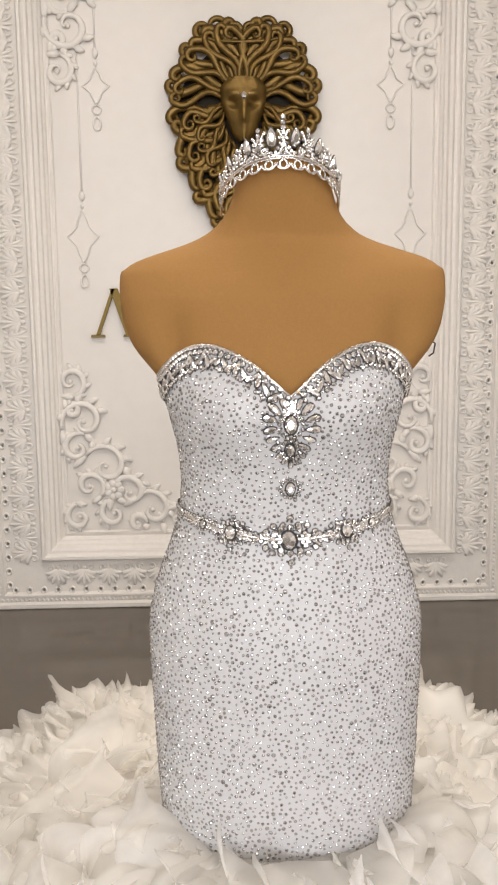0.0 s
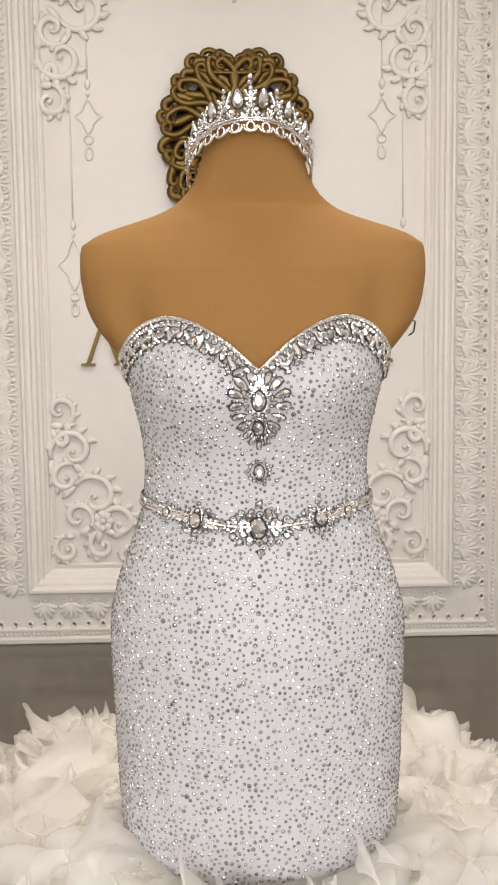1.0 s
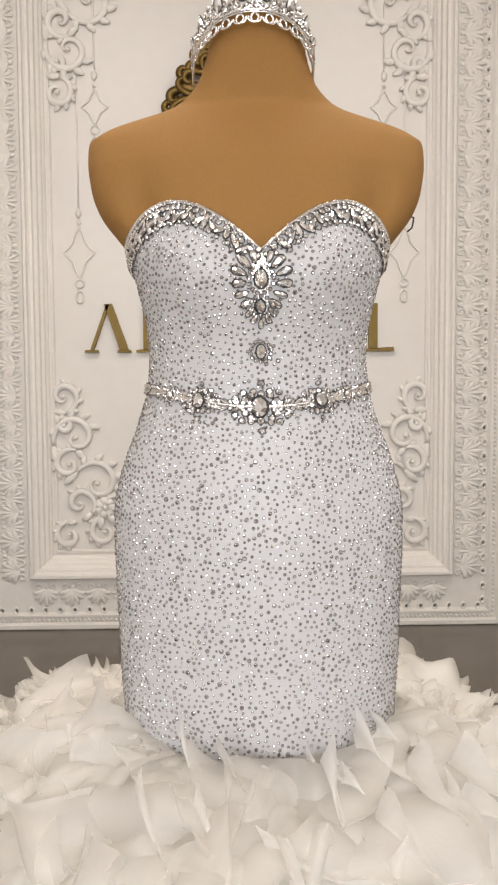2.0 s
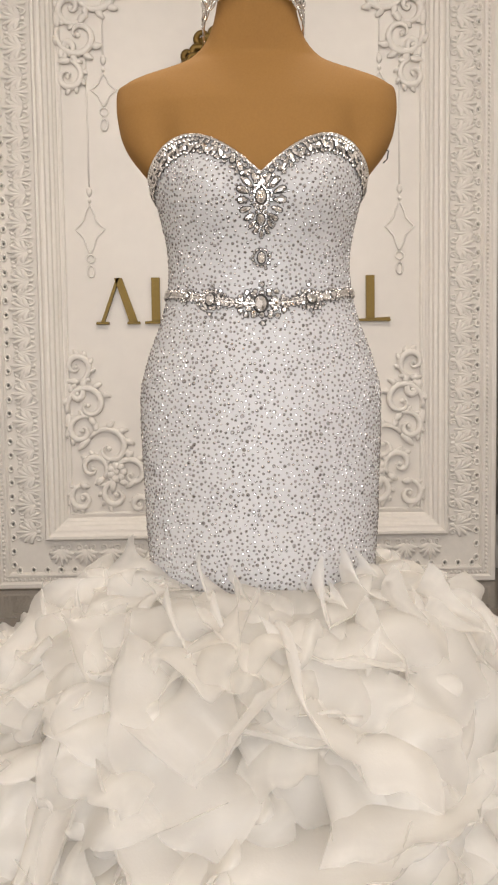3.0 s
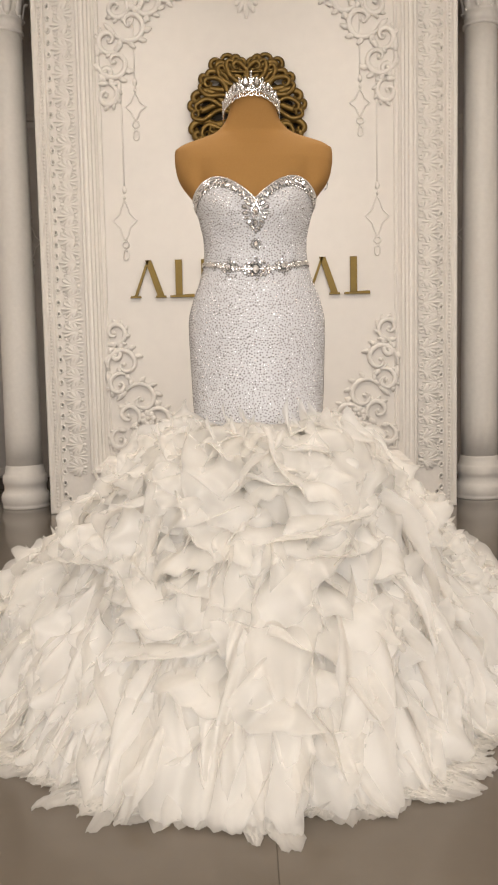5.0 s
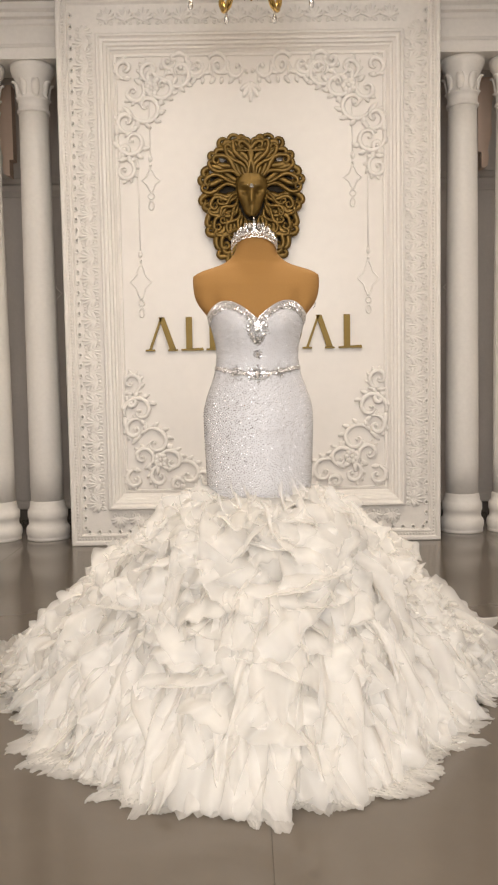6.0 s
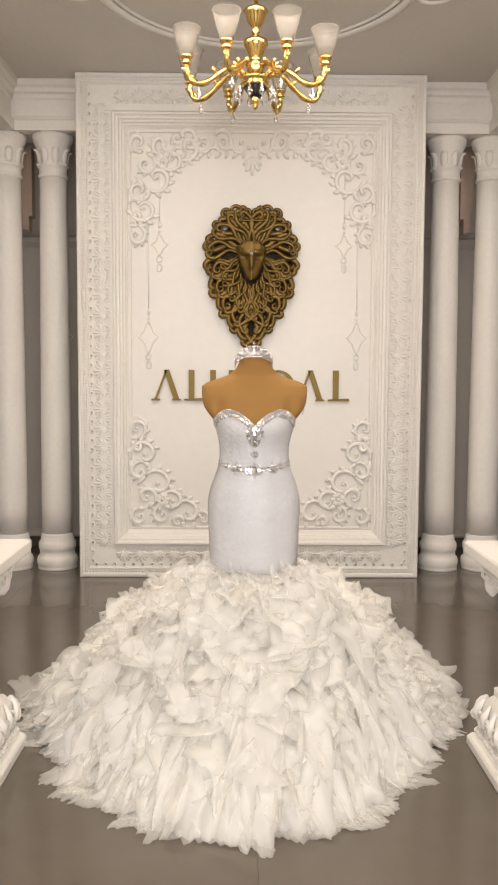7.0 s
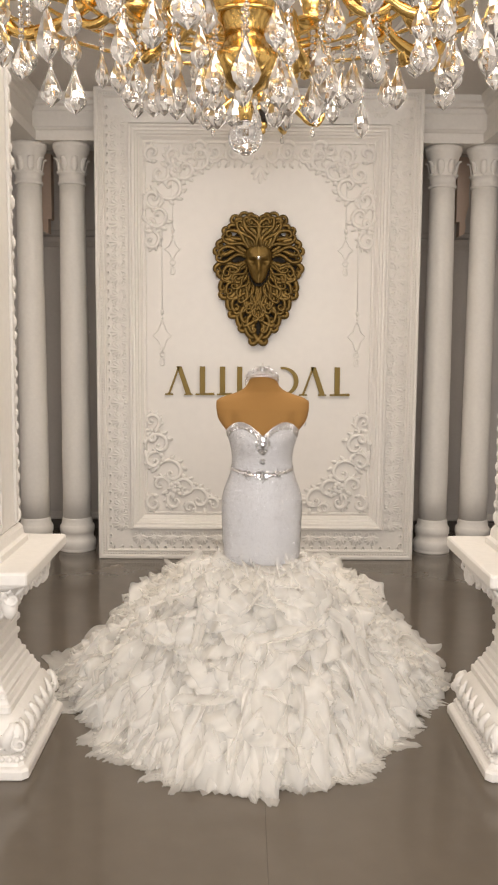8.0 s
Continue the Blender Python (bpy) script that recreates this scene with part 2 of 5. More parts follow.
# skirting and a rail on the wall behind the columns
for nm, x0, x1 in (("baseboard_west", ROOM_X0, PX0 + 0.3), ("baseboard_east", PX1 - 0.3, ROOM_X1)):
    g = Geo().add(*moulding_run([(0, 0), (0.022, 0), (0.022, 0.075), (0.014, 0.085), (0, 0.085)], (x0, BACK, 0), (x1, BACK, 0)))
    structure(nm, g, SKIRTING, "dark brown skirting board along the grey wall", "baseboard")
    g = Geo().add(*moulding_run([(0, 0.09), (0.03, 0.09), (0.034, 0.105), (0.02, 0.13), (0.012, 0.15), (0, 0.155)], (x0, BACK, 0), (x1, BACK, 0)))
    g.add(*moulding_run([(0, 2.60), (0.02, 2.60), (0.05, 2.64), (0.06, 2.68), (0.03, 2.70), (0.02, 2.74), (0, 2.75)], (x0, BACK, 0), (x1, BACK, 0)))
    structure(nm.replace("baseboard", "trim"), g, GREYWALL, "moulded plaster rails on the grey wall", "trim")

# beams over the columns, with stepped mouldings
BEAM = [(0, 3.30), (0.05, 3.30), (0.05, 3.375), (0.034, 3.385), (0.022, 3.41), (0.012, 3.415), (0.012, 3.53), (0.022, 3.54), (0.03, 3.565), (0.055, 3.575), (0.062, 3.60),
        (0.085, 3.615), (0.09, CEIL - 0.002), (0, CEIL - 0.002)]
for nm, a, b in (("beam_north_west", (-1.66, 4.45, 0), (PX0 + 0.02, 4.45, 0)), ("beam_north_east", (PX1 - 0.02, 4.45, 0), (1.87, 4.45, 0))):
    g = Geo().add(*moulding_run(BEAM, a, b))
    g.add(*box(a[0] - 0.1, 4.452, 3.302, b[0] + 0.1, 4.75, CEIL - 0.004))
    structure(nm, g, PLASTER, "white plaster beam with stepped mouldings over the columns", "beam")
for nm, x, sgn in (("beam_west", -1.70, -1), ("beam_east", 1.91, 1)):
    a, b = (x, REAR + 0.01, 0), (x, 4.75, 0)
    g = Geo().add(*moulding_run(BEAM, a, b) if sgn < 0 else moulding_run(BEAM, b, a))
    g.add(*box(min(x, x + sgn * 0.34), REAR + 0.01, 3.303, max(x, x + sgn * 0.34), 4.76, CEIL - 0.005))
    structure(nm, g, PLASTER, "white plaster beam with stepped mouldings along the room", "beam")

# round medallion moulding in the ceiling
g = Geo()
a = np.linspace(0, 2 * math.pi, 97)[:-1]
for r, w, h in ((0.90, 0.032, 0.022), (0.845, 0.014, 0.012)):
    rings = []
    for t in a:
        u = np.array([math.cos(t), math.sin(t), 0])
        c = np.array([CX, 2.82, CEIL - 0.001])
        rings.append([c + u * (r + w * px) + np.array([0, 0, -h * pz]) for px, pz in ((-1, 0), (-0.9, 0.6), (-0.3, 1), (0.4, 0.9), (1, 0.4), (1, 0))])
    v, f = loft(rings + rings[:1], cap=False)
    g.add(v, f)
structure("trim_ceiling_ring", g, PLASTER, "round plaster ring moulding on the ceiling", "trim", True)
for k in range(2):
    g = Geo()
    for q in (-1, 1):
        x0 = CX + (1.0 if k else -1.0)
        p = spiral(0, 0, 0.13, 0.02, 0, 420)
        g.add(*tube(np.stack([x0 + p[:, 0] * (1 if k else -1), 2.82 + q * (0.14 + p[:, 2]), np.full(len(p), CEIL - 0.004)], 1), 0.012, 6, up=(0, 0, 1)))
    structure("trim_ceiling_scroll" + ("_east" if k else "_west"), g, PLASTER, "plaster scroll beside the ceiling ring", "trim", True)

# ---- the carved wall panel ----
panel = empty("wall_panel", CX, PY, 0, "large white carved plaster wall panel with a framed plain field", "wall panel", kind="structure")
g = Geo().add(*box(PX0 + 0.02, FY, 0.0, PX1 - 0.02, FY + 0.1, CEIL - 0.003))
part("field", g, FIELD, panel, "smooth cream white field", False)


def frame_ring(profile, x0, z0, x1, z1):
    """A mitred picture frame: profile of (inset from the outer edge, y)."""
    rings = []
    for d, y in profile:
        rings.append([(x0 + d, y, z0 + d), (x1 - d, y, z0 + d), (x1 - d, y, z1 - d), (x0 + d, y, z1 - d)])
    return loft(rings, cap=False)


OUT = [(0, FY + 0.1), (0, PY), (0.006, PY - 0.006), (0.024, PY - 0.006), (0.03, PY), (0.034, PY + 0.006), (0.058, PY + 0.006), (0.062, PY - 0.002), (0.07, PY - 0.002), (0.075, PY + 0.008),
       (0.082, PY + 0.016), (0.26, PY + 0.016), (0.262, PY + 0.03)]
part("outer_frame", Geo().add(*frame_ring(OUT, PX0, 0.001, PX1, CEIL - 0.003)), PLASTER, panel, "carved outer border", False)
RAIL = [(0, PY + 0.03), (0, PY - 0.012), (0.008, PY - 0.022), (0.02, PY - 0.022), (0.026, PY - 0.008), (0.034, PY - 0.002), (0.046, PY - 0.002), (0.052, PY + 0.012), (0.066, PY + 0.018),
        (0.072, PY + 0.034), (0.084, PY + 0.040), (0.090, PY + 0.052), (0.098, PY + 0.058), (0.104, FY + 0.002)]
RX0, RX1, RZ0, RZ1 = PX0 + 0.258, PX1 - 0.243, 0.245, 3.385
part("inner_rail", Geo().add(*frame_ring(RAIL, RX0, RZ0, RX1, RZ1)), PLASTER, panel, "stepped inner rail moulding", False)
IX0, IX1, IZ0, IZ1 = RX0 + 0.1, RX1 - 0.1, RZ0 + 0.1, RZ1 - 0.1
# second, plainer inner line
part("inner_bead", Geo().add(*frame_ring([(0, FY + 0.001), (0.004, FY - 0.008), (0.012, FY - 0.010), (0.02, FY + 0.001)], IX0 + 0.012, IZ0 + 0.012, IX1 - 0.012, IZ1 - 0.012)), PLASTER, panel, "", False)


def acanthus():
    """One carved leaf cluster: seven lobes fanning from a curled root, and a scroll on each side."""
    g = Geo()
    for k in range(-3, 4):
        ang = k * 0.42
        s = np.linspace(0, 1, 7)
        ln = 0.076 - 0.006 * abs(k)
        bend = ang * (0.5 + 0.8 * s)
        x = np.cumsum(np.r_[0, np.sin(bend[1:])]) * ln / 6
        z = np.cumsum(np.r_[0, np.cos(bend[1:])]) * ln / 6
        p = np.stack([x * 1.15, -0.004 - 0.010 * np.sin(s * 2.6), z - 0.03], 1)
        g.add(*tube(p, 0.0032 + 0.0072 * np.sin(0.35 + s * 2.5), 6, 0.75))
    for q in (-1, 1):
        p = spiral(q * 0.036, -0.034, 0.018, 0.004, 90, 90 + q * 430, 16)
        p[:, 1] = -0.006
        g.add(*tube(p, np.linspace(0.006, 0.0035, 16), 5))
    g.add(*ball(0, -0.008, -0.036, 0.011, 0.008, 0.011, 8, 5))
    return g.mesh("leaf_carving", PLASTER)


LEAF = acanthus()
BAND_Y = PY + 0.016
n_side, n_long = 23, 16
for side, x in ((0, PX0 + 0.172), (1, PX1 - 0.168)):
    for k in range(n_side):
        z = 0.26 + (k + 0.2) * (3.18 / n_side)
        part("leaf_carving", LEAF, None, panel, m=pose(x, BAND_Y, z, 0, 90 if side else -90, 0) @ Matrix.Diagonal((1, 0.75, 1.35, 1)))
        part("leaf_carving", LEAF, None, panel, m=pose(x + 0.012, BAND_Y, z + 1.59 / n_side, 0, -90 if side else 90, 0) @ Matrix.Diagonal((0.8, 0.6, 1.2, 1)))
for top in (0, 1):
    for k in range(n_long):
        x = PX0 + 0.27 + (k + 0.5) * ((PX1 - PX0 - 0.54) / n_long)
        part("leaf_carving", LEAF, None, panel, m=pose(x, BAND_Y, CEIL - 0.16 if top else 0.165, 0, 180 if not top else 0, 0) @ Matrix.Diagonal((1, 0.75, 1.15, 1)))
# running beads on the outer border, and the drilled hollows between the leaves
beads, hollow = Geo(), Geo()
bead_v, bead_f = ball(0, 0, 0, 0.0075, 0.006, 0.0085, 6, 4)
for x in (PX0 + 0.046, PX1 - 0.046):
    for z in np.arange(0.05, CEIL - 0.06, 0.0215):
        beads.add(bead_v + np.array([x, PY + 0.003, z]), bead_f)
for z in (0.047, CEIL - 0.05):
    for x in np.arange(PX0 + 0.06, PX1 - 0.05, 0.0215):
        beads.add(bead_v + np.array([x, PY + 0.003, z]), bead_f)
tagged(part("beading", beads, PLASTER, panel), kind="stuff")
egg_v, egg_f = lathe([(0.016, 0), (0.0165, 0.006), (0.012, 0.010), (0.009, 0.002), (0.004, -0.001)], 8)
egg_v = egg_v[:, [0, 2, 1]] * np.array([1, -1, 1.25])
for x in (PX0 + 0.094, PX1 - 0.094):
    for z in np.arange(0.12, CEIL - 0.1, 0.0692):
        hollow.add(egg_v + np.array([x, PY + 0.016, z]), egg_f)
for z in (0.092,):
    for x in np.arange(PX0 + 0.12, PX1 - 0.1, 0.0692):
        hollow.add(egg_v + np.array([x, PY + 0.016, z]), egg_f)
tagged(part("egg_carving", hollow, PLASTER, panel), kind="stuff")


# scrolls in the corners of the field: x, z of the eye, first and last radius, first and last angle
SCROLLS = [
    (0.045, 0.735, 0.075, 0.012, -80, 330), (0.10, 0.545, 0.11, 0.014, 200, -210), (0.065, 0.42, 0.075, 0.010, 60, 470),
    (0.20, 0.33, 0.11, 0.014, 150, -250), (0.115, 0.235, 0.075, 0.012, -40, 360), (0.31, 0.20, 0.095, 0.013, 190, -200),
    (0.23, 0.10, 0.075, 0.012, 80, 470), (0.42, 0.115, 0.10, 0.014, 140, -230), (0.535, 0.075, 0.07, 0.010, 200, -190),
    (0.06, 0.085, 0.065, 0.012, 100, 500), (0.345, 0.05, 0.045, 0.010, 0, 380), (0.045, 0.60, 0.035, 0.008, 90, -300),
]


def corner_scroll():
    g = Geo()
    for x, z, r0, r1, a0, a1 in SCROLLS:
        p = spiral(x, z, r0, r1, a0, a1, 30)
        s = np.linspace(0, 1, 30)
        p[:, 1] = -0.010 - 0.006 * s
        g.add(*tube(p, 0.006 + 0.013 * np.sin(np.clip(s * 3.3 + 0.25, 0, math.pi)) ** 0.8 * (1 - 0.45 * s), 7, 0.9))
        # a leaf that breaks from the back of each scroll
        e = np.radians(a0)
        d = np.array([math.cos(e + 1.3), 0, math.sin(e + 1.3)])
        q = p[0] - np.outer(np.linspace(0, 1, 7), d * r0 * (0.8 if a1 > a0 else -0.8))
        q[:, 1] = -0.008 - 0.008 * np.sin(np.linspace(0, 3, 7))
        g.add(*tube(q, 0.002 + 0.017 * np.sin(np.linspace(0.5, 3.0, 7)), 6, 0.5))
        g.add(*ball(x, -0.016, z, 0.013, 0.009, 0.013, 7, 4))
        # leaf lobes that fan from the outside of the curl
        for j in range(5):
            b = np.radians(a0 + (a1 - a0) * (0.06 + 0.085 * j))
            o = np.array([math.cos(b), 0, math.sin(b)])
            w = np.array([-o[2], 0, o[0]]) * (1 if a1 > a0 else -1)
            ww = np.linspace(0, 1, 6)[:, None]
            rr = r0 * (0.92 - 0.05 * j)
            lobe = np.array([x, 0, z]) + o * rr + ww * o * r0 * 0.36 + ww ** 2 * w * r0 * 0.30
            lobe[:, 0], lobe[:, 2] = np.maximum(lobe[:, 0], -0.01), np.maximum(lobe[:, 2], -0.01)
            lobe[:, 1] = -0.006 - 0.008 * np.sin(ww[:, 0] * 2.8)
            g.add(*tube(lobe, 0.003 + r0 * 0.14 * np.sin(0.4 + 2.5 * ww[:, 0]), 6, 0.6))
    # rosette where the two sprays meet
    for k in range(7):
        a = k * 2 * math.pi / 7
        g.add(*ball(0.235 + 0.032 * math.cos(a), -0.016, 0.215 + 0.032 * math.sin(a), 0.021, 0.012, 0.021, 8, 5))
    g.add(*ball(0.235, -0.024, 0.215, 0.014, 0.012, 0.014, 8, 5))
    me = g.mesh("corner_scroll", PLASTER)
    return me


SCROLL = corner_scroll()
for x, z, sx, sz in ((IX0 + 0.02, IZ0 + 0.015, 1, 1), (IX1 - 0.02, IZ0 + 0.015, -1, 1), (IX0 + 0.02, IZ1 - 0.015, 1, -1), (IX1 - 0.02, IZ1 - 0.015, -1, -1)):
    part("corner_scroll", SCROLL, None, panel, m=Matrix.Translation((x, FY, z)) @ Matrix.Diagonal((sx * 1.0, 1.0, sz * 1.02, 1)))
# spray along the top of the field
g = Geo()
for q in (-1, 1):
    for k in range(5):
        x = 0.085 + 0.125 * k
        p = spiral(q * x, -0.075 + 0.012 * (k % 2), 0.07, 0.012, 90 - q * 60, 90 + q * (400 if k % 2 else -380), 26)
        p[:, 1] = -0.012
        g.add(*tube(p, np.linspace(0.014, 0.006, 26), 6, 0.8))
        g.add(*ball(q * x, -0.014, -0.07, 0.015, 0.01, 0.015, 7, 4))
        for j in range(4):
            b = math.pi * (1.12 + 0.25 * j)
            o = np.array([math.cos(b), 0, math.sin(b)])
            ww = np.linspace(0, 1, 6)[:, None]
            lobe = np.array([q * x, 0, -0.07]) + o * 0.058 + ww * o * 0.036 + ww ** 2 * np.array([q * 0.02, 0, 0])
            lobe[:, 1] = -0.006 - 0.008 * np.sin(ww[:, 0] * 2.8)
            g.add(*tube(lobe, 0.003 + 0.012 * np.sin(0.4 + 2.5 * ww[:, 0]), 6, 0.6))
        g.add(*tube([(q * (x + 0.04), -0.008, -0.12), (q * (x + 0.06), -0.016, -0.09), (q * (x + 0.05), -0.01, -0.05)], [0.003, 0.017, 0.004], 6, 0.6))
part("top_spray", g, PLASTER, panel, m=Matrix.Translation(((IX0 + IX1) / 2, FY, IZ1 - 0.01)) @ Matrix.Diagonal((1, 1.0, 1.25, 1)))


def hanging_drop(length, wide, tall):
    """A string, two beads, an outlined lozenge with cusps, a bead and a drop; its lowest point at the origin."""
    g = Geo()
    z = 0.028
    for q in (-1, 1):
        s = np.linspace(0, math.pi, 12)
        p = np.stack([q * 0.016 * np.sin(s) ** 0.8, np.full(12, -0.005), z - 0.028 * np.cos(s)], 1)
        g.add(*tube(p, 0.0055, 5))
    z += 0.062
    for q in (-1, 1):
        s = np.linspace(0, math.pi, 10)
        g.add(*tube(np.stack([q * 0.02 * np.sin(s), np.full(10, -0.005), z - 0.019 * np.cos(s)], 1), 0.005, 5))
    z += 0.026
    for q in (-1, 1):
        t = np.linspace(0, 1, 25)
        w = wide * np.interp(t, [0, 0.18, 0.32, 0.5, 0.68, 0.82, 1], [0.04, 0.30, 0.42, 1.0, 0.42, 0.30, 0.04])
        g.add(*tube(np.stack([q * w, np.full(25, -0.004), z + tall * t], 1), 0.0048, 5))
    z += tall + 0.02
    g.add(*ball(0, -0.005, z, 0.010, 0.007, 0.012, 7, 4))
    g.add(*ball(0, -0.005, z + 0.045, 0.015, 0.009, 0.024, 7, 5))
    g.add(*tube([(0, -0.002, z + 0.05), (0, -0.002, length)], 0.0045, 6))
    g.add(*ball(0, -0.005, length - 0.02, 0.013, 0.009, 0.03, 7, 5))
    return g.mesh("hanging_drop", PLASTER)


DROP_A, DROP_B = hanging_drop(0.82, 0.062, 0.155), hanging_drop(1.10, 0.072, 0.235)
FLAT = Matrix.Diagonal((1, 1.15, 1, 1))
for q in (-1, 1):
    part("hanging_drop", DROP_A, None, panel, m=Matrix.Translation((CX + q * 0.676, FY, 2.262)) @ FLAT)
    part("hanging_drop", DROP_B, None, panel, m=Matrix.Translation((CX + 0.008 + q * 0.768, FY, 1.552)) @ FLAT)
g = Geo()
for ang in (-0.9, -0.45, 0, 0.45, 0.9):
    w = np.linspace(0, 1, 8)
    ln = 0.13 - 0.05 * abs(ang)
    g.add(*tube(np.stack([math.sin(ang) * ln * w, -0.004 - 0.006 * np.sin(w * 3), 0.13 - math.cos(ang) * ln * w], 1), 0.004 + 0.014 * np.sin(0.3 + 2.5 * w), 6, 0.5))
part("top_drop", g, PLASTER, panel, m=Matrix.Translation((CX, FY, 2.955)))

# drops on the grey wall behind
for x in (-2.05, -1.50, 1.72, 2.20):
    ob = part("wall_applique", DROP_B, None, m=Matrix.Translation((x, BACK, 1.60)))
    tagged(ob, "plaster lozenge drop ornament on the grey wall", "wall ornament", "wall ornaments", "structure")

# ---- columns ----


def column(x, y):
    col = empty("column", x, y, 0, "round white plaster column with moulded base and leaf capital", "column", "columns")
    base = [(0.150, 0), (0.150, 0.012), (0.147, 0.022), (0.150, 0.028), (0.155, 0.045), (0.155, 0.075), (0.148, 0.095), (0.138, 0.10), (0.134, 0.125), (0.136, 0.15), (0.141, 0.155),
            (0.143, 0.175), (0.143, 0.20), (0.136, 0.215), (0.128, 0.22), (0.126, 0.245), (0.122, 0.25), (0.1235, 0.262), (0.119, 0.272), (0.1175, 0.278)]
    part("base", Geo().add(*lathe(base, 40, x, y)), PLASTER, col)
    shaft = [(0.1165, 0.278)] + [(0.1165 - 0.016 * (k / 12) ** 1.6, 0.278 + (2.98 - 0.278) * k / 12) for k in range(1, 13)]
    part("shaft", Geo().add(*lathe(shaft, 40, x, y)), PLASTER, col)
    cap = [(0.100, 2.98), (0.112, 2.985), (0.113, 3.0), (0.104, 3.006), (0.104, 3.06), (0.113, 3.064), (0.116, 3.075), (0.108, 3.085), (0.104, 3.11), (0.110, 3.17), (0.128, 3.225), (0.142, 3.245), (0.142, 3.262), (0.15, 3.268), (0.15, 3.30)]
    capital = part("capital", Geo().add(*lathe(cap, 40, x, y)), PLASTER, col)
    lv = Geo()
    for k in range(8):
        a = k * math.pi / 4 + math.pi / 8
        u, w = np.array([math.cos(a), math.sin(a), 0]), np.array([-math.sin(a), math.cos(a), 0])
        s = np.linspace(0, 1, 8)
        p = np.array([x, y, 0]) + np.outer(0.104 + 0.010 * s + 0.03 * s ** 4, u) + np.outer(3.085 + 0.13 * s - 0.03 * s ** 6, (0, 0, 1))
        v, f = tube(p, 0.008 + 0.026 * np.sin(0.5 + s * 2.3), 6, 0.35, up=tuple(u))
        lv.add(v, f)
        lv.add(*ball(*(np.array([x, y, 3.08]) + u * 0.114), 0.011, n=7, k=4))
    part("capital_leaves", lv, PLASTER, capital)
    return col


first = column(-1.403, 4.56)
for x, y in ((-1.745, 4.54), (1.588, 4.57), (1.925, 4.56)):
    copy_thing(first, Matrix.Translation((x, y, 0)))

# peach brackets that hang behind the capitals
PEACH = material("peach_plaster", (0.62, 0.47, 0.37), 0.6, vary=0.05)
for x, q in ((-1.22, 1), (1.80, 1), (1.46, -1), (-1.66, -1)):
    out = [(0, 3.32), (0.115, 3.32), (0.125, 3.22), (0.105, 3.14), (0.10, 3.02), (0.105, 2.92), (0.085, 2.84), (0.075, 2.79), (0.085, 2.74), (0.075, 2.68), (0.03, 2.66), (0.03, 2.78), (0, 2.78)]
    v, f = loft([[(x + q * u, yy, z) for u, z in out] for yy in (4.95, 5.05)])
    tagged(part("wall_bracket", Geo().add(v, f), PEACH, smooth=False), "peach scalloped plaster bracket under the beam", "bracket", "brackets", "structure")

# ---- pedestals with square pillars ----
PW = 0.345


